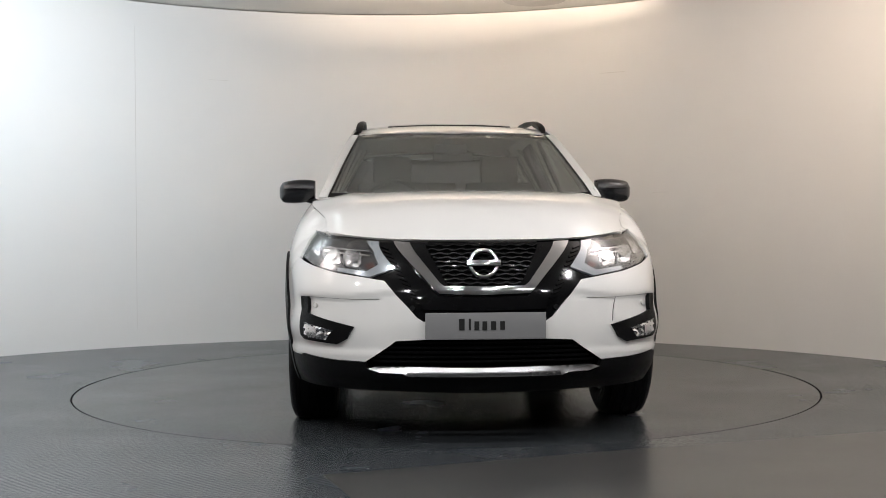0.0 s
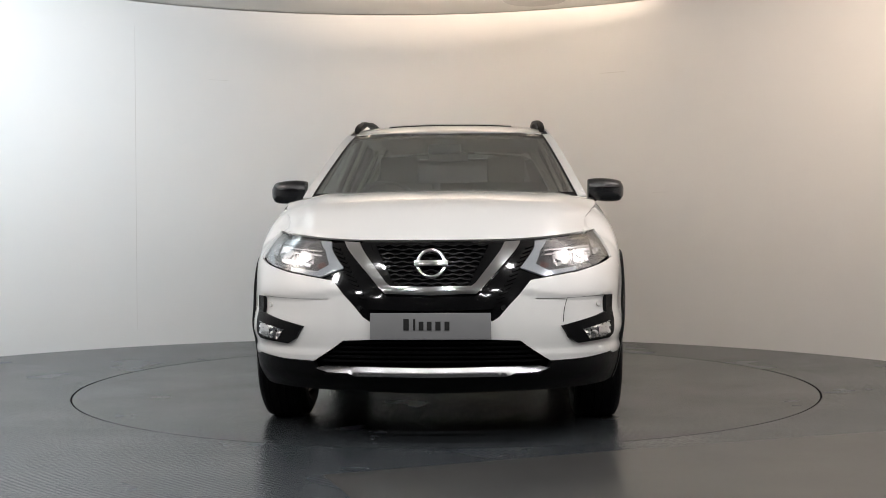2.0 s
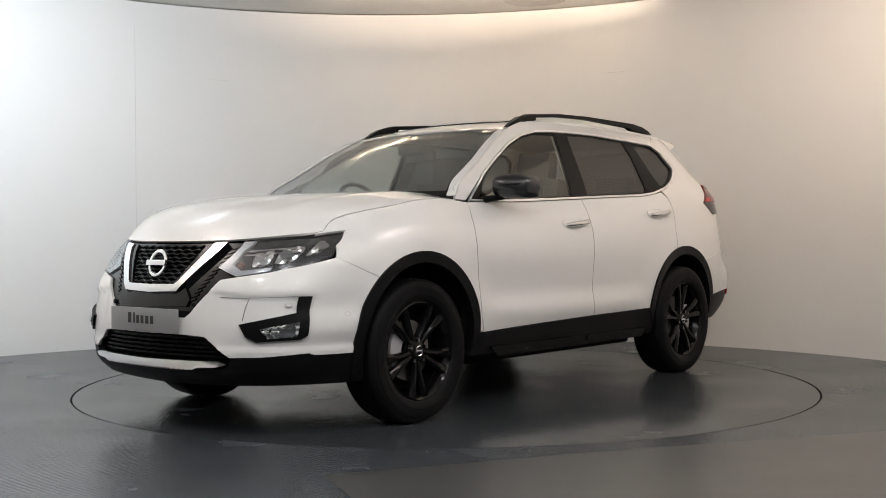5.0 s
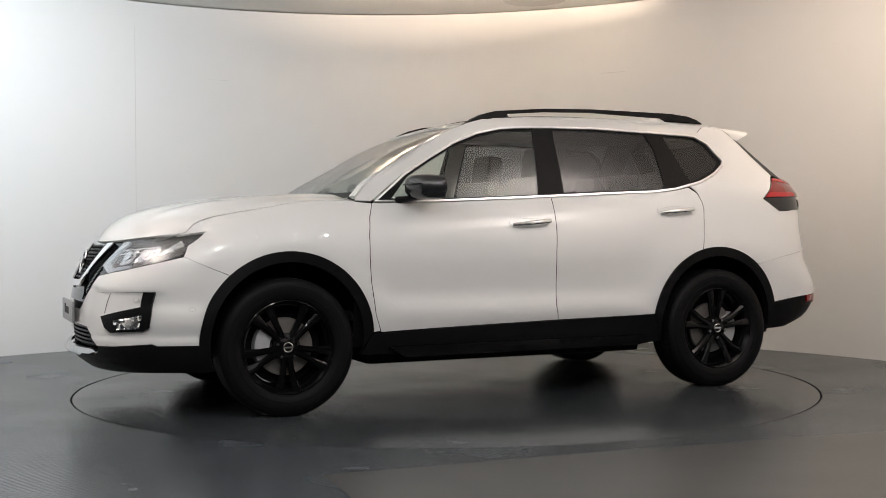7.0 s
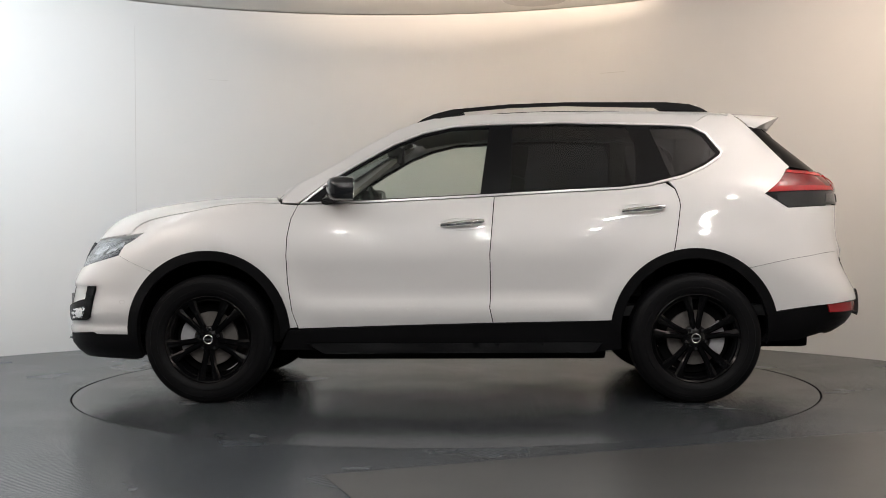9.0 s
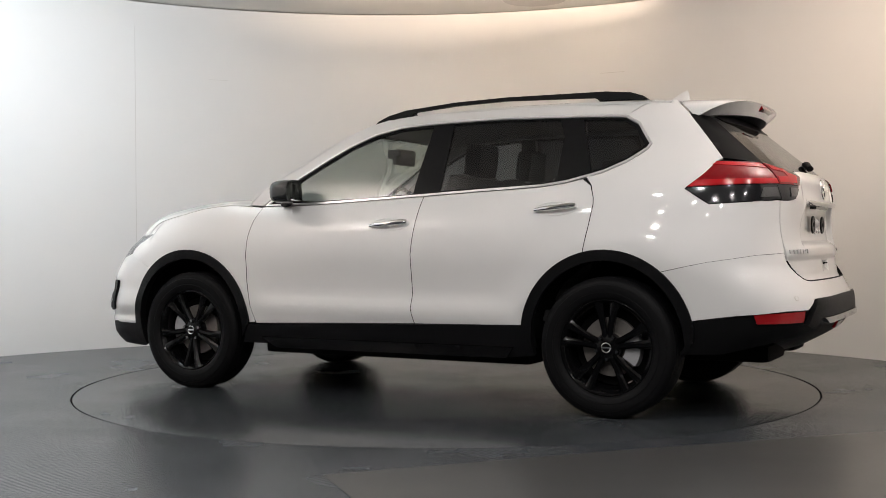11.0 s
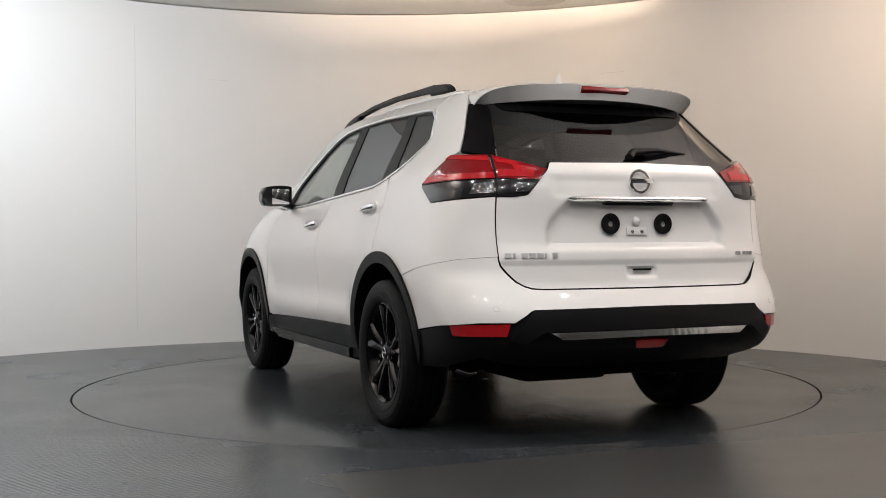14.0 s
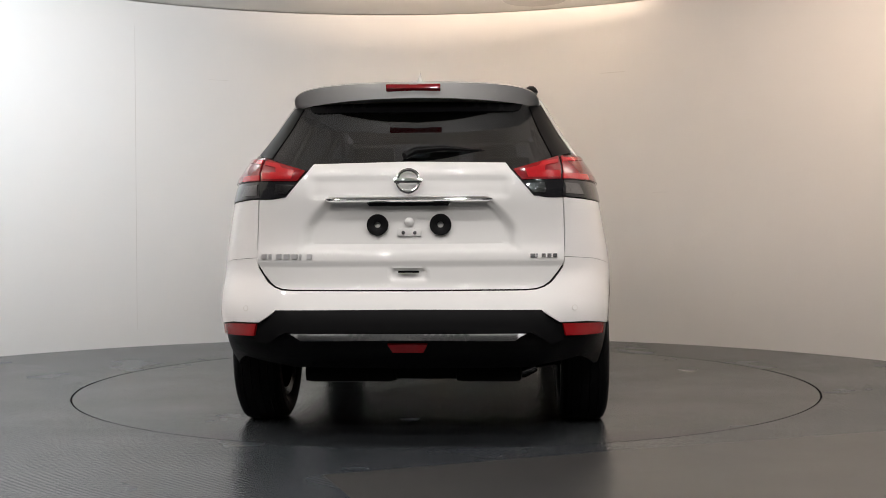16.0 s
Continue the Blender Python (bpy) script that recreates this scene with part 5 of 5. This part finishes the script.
# ---------------------------------------------------------------- cabin
def rounded(name, c, s, mat, parent, bevel, m=None, label=""):
    bm = bmesh.new()
    box_bm(bm, *c, *s, bevel, m)
    return part(name, bm, mat, parent, label, sharp=60)


def build_cabin():
    for sg in (1, -1):
        seat = new("front_seat")
        seat.parent = car
        seat["label"] = "dark fabric front seat"
        y = 0.36 * sg
        rounded("cushion", (0.02, y, 0.66), (0.52, 0.50, 0.18), M_FABRIC, seat, 0.06)
        rounded("backrest", (-0.30, y, 0.98), (0.16, 0.48, 0.62), M_FABRIC, seat, 0.07, pose(0, 0, 0, 0, -14, 0))
        rounded("headrest", (-0.40, y, 1.365), (0.11, 0.26, 0.20), M_FABRIC, seat, 0.05, pose(0, 0, 0, 0, -8, 0))
        rounded("headrest_post", (-0.385, y, 1.26), (0.012, 0.16, 0.10), M_SATIN, seat, 0.003)
    rear = new("rear_seat")
    rear.parent = car
    rounded("cushion", (-0.85, 0, 0.66), (0.50, 1.30, 0.18), M_FABRIC, rear, 0.06)
    rounded("backrest", (-1.16, 0, 0.95), (0.16, 1.30, 0.58), M_FABRIC, rear, 0.06, pose(0, 0, 0, 0, -16, 0))
    for y in (0.42, 0, -0.42):
        rounded("headrest", (-1.25, y, 1.27), (0.10, 0.26, 0.13), M_FABRIC, rear, 0.04)
    rounded("dashboard", (0.83, 0, 1.02), (0.50, 1.40, 0.22), M_DASH, car, 0.06)
    rounded("instrument_hood", (0.70, -0.36, 1.135), (0.22, 0.40, 0.06), M_DASH, car, 0.025)
    rounded("cabin_floor", (-0.5, 0, 0.50), (2.9, 1.45, 0.06), M_DASH, car, 0.01)
    rounded("boot_cover", (-1.72, 0, 1.00), (0.7, 1.25, 0.03), M_DASH, car, 0.01)
    bm = bmesh.new()
    prof = [(0.178 + 0.014 * math.cos(b), 0.014 * math.sin(b)) for b in np.linspace(0, 2 * math.pi, 9)]
    lathe(bm, prof, 36)
    bmesh.ops.remove_doubles(bm, verts=bm.verts[:], dist=1e-5)
    box_bm(bm, 0, 0, -0.01, 0.33, 0.03, 0.07, 0.01)
    bmesh.ops.transform(bm, matrix=pose(0.49, -0.36, 1.09, 0, 0, 90) @ pose(0, 0, 0, 24, 0, 0), verts=bm.verts[:])
    part("steering_wheel", bm, M_DASH, car)
    rounded("camera_housing", (0.36, -0.02, 1.455), (0.10, 0.20, 0.06), M_DASH, car, 0.02)
    rounded("interior_mirror", (0.33, 0.0, 1.412), (0.03, 0.24, 0.06), M_DASH, car, 0.012)
    for sg in (1, -1):
        # inner faces of the pillars
        for x0, x1, z0, z1, w in ((0.80, 0.30, 1.16, 1.53, 0.05), (-0.26, -0.29, 1.10, 1.56, 0.10), (-1.12, -1.10, 1.16, 1.56, 0.10), (-1.55, -1.60, 1.20, 1.60, 0.20)):
            bm = bmesh.new()
            vs = []
            for x, z in ((x0, z0), ((x0 + x1) / 2, (z0 + z1) / 2), (x1, z1)):
                y = sg * (float(half_width(x, z)) - 0.035)
                vs.append([bm.verts.new((x - w / 2, y, z)), bm.verts.new((x + w / 2, y, z)), bm.verts.new((x + w / 2, y - sg * 0.02, z)), bm.verts.new((x - w / 2, y - sg * 0.02, z))])
            for a, b in zip(vs, vs[1:]):
                for j in range(4):
                    bm.faces.new((a[j], b[j], b[(j + 1) % 4], a[(j + 1) % 4]))
            bm.faces.new(vs[0]), bm.faces.new(vs[-1][::-1])
            part("pillar_trim", bm, M_LINER, car)


build_cabin()


def motions():
    turns = [(0.0, -86.60), (0.5, -86.60), (0.8, -86.72), (1.0, -87.05), (1.25, -87.80), (1.5, -88.99), (1.75, -90.62), (2.0, -92.62), (2.25, -95.0), (2.5, -97.72), (2.75, -100.75),
             (3.0, -103.96), (3.5, -110.5)] + [(t, -117.05 - 13.006 * (t - 4.0)) for t in (4.0, 4.5, 5.0, 5.5, 6.0, 6.5, 7.0, 7.5, 8.0, 8.5, 9.0, 9.5, 10.0, 10.5, 11.0, 11.5, 12.0, 12.5, 13.0, 13.5, 14.0, 14.5, 15.0, 15.5, 16.0)]
    walk(turntable, [(t, Matrix.Translation(AXIS) @ pose(0, 0, 0, 0, 0, a)) for t, a in turns])
    walk(car, [(t, Matrix.Translation(AXIS) @ pose(0, 0, 0, 0, 0, a) @ pose(-0.0563, 0.0353, 0)) for t, a in turns])


motions()
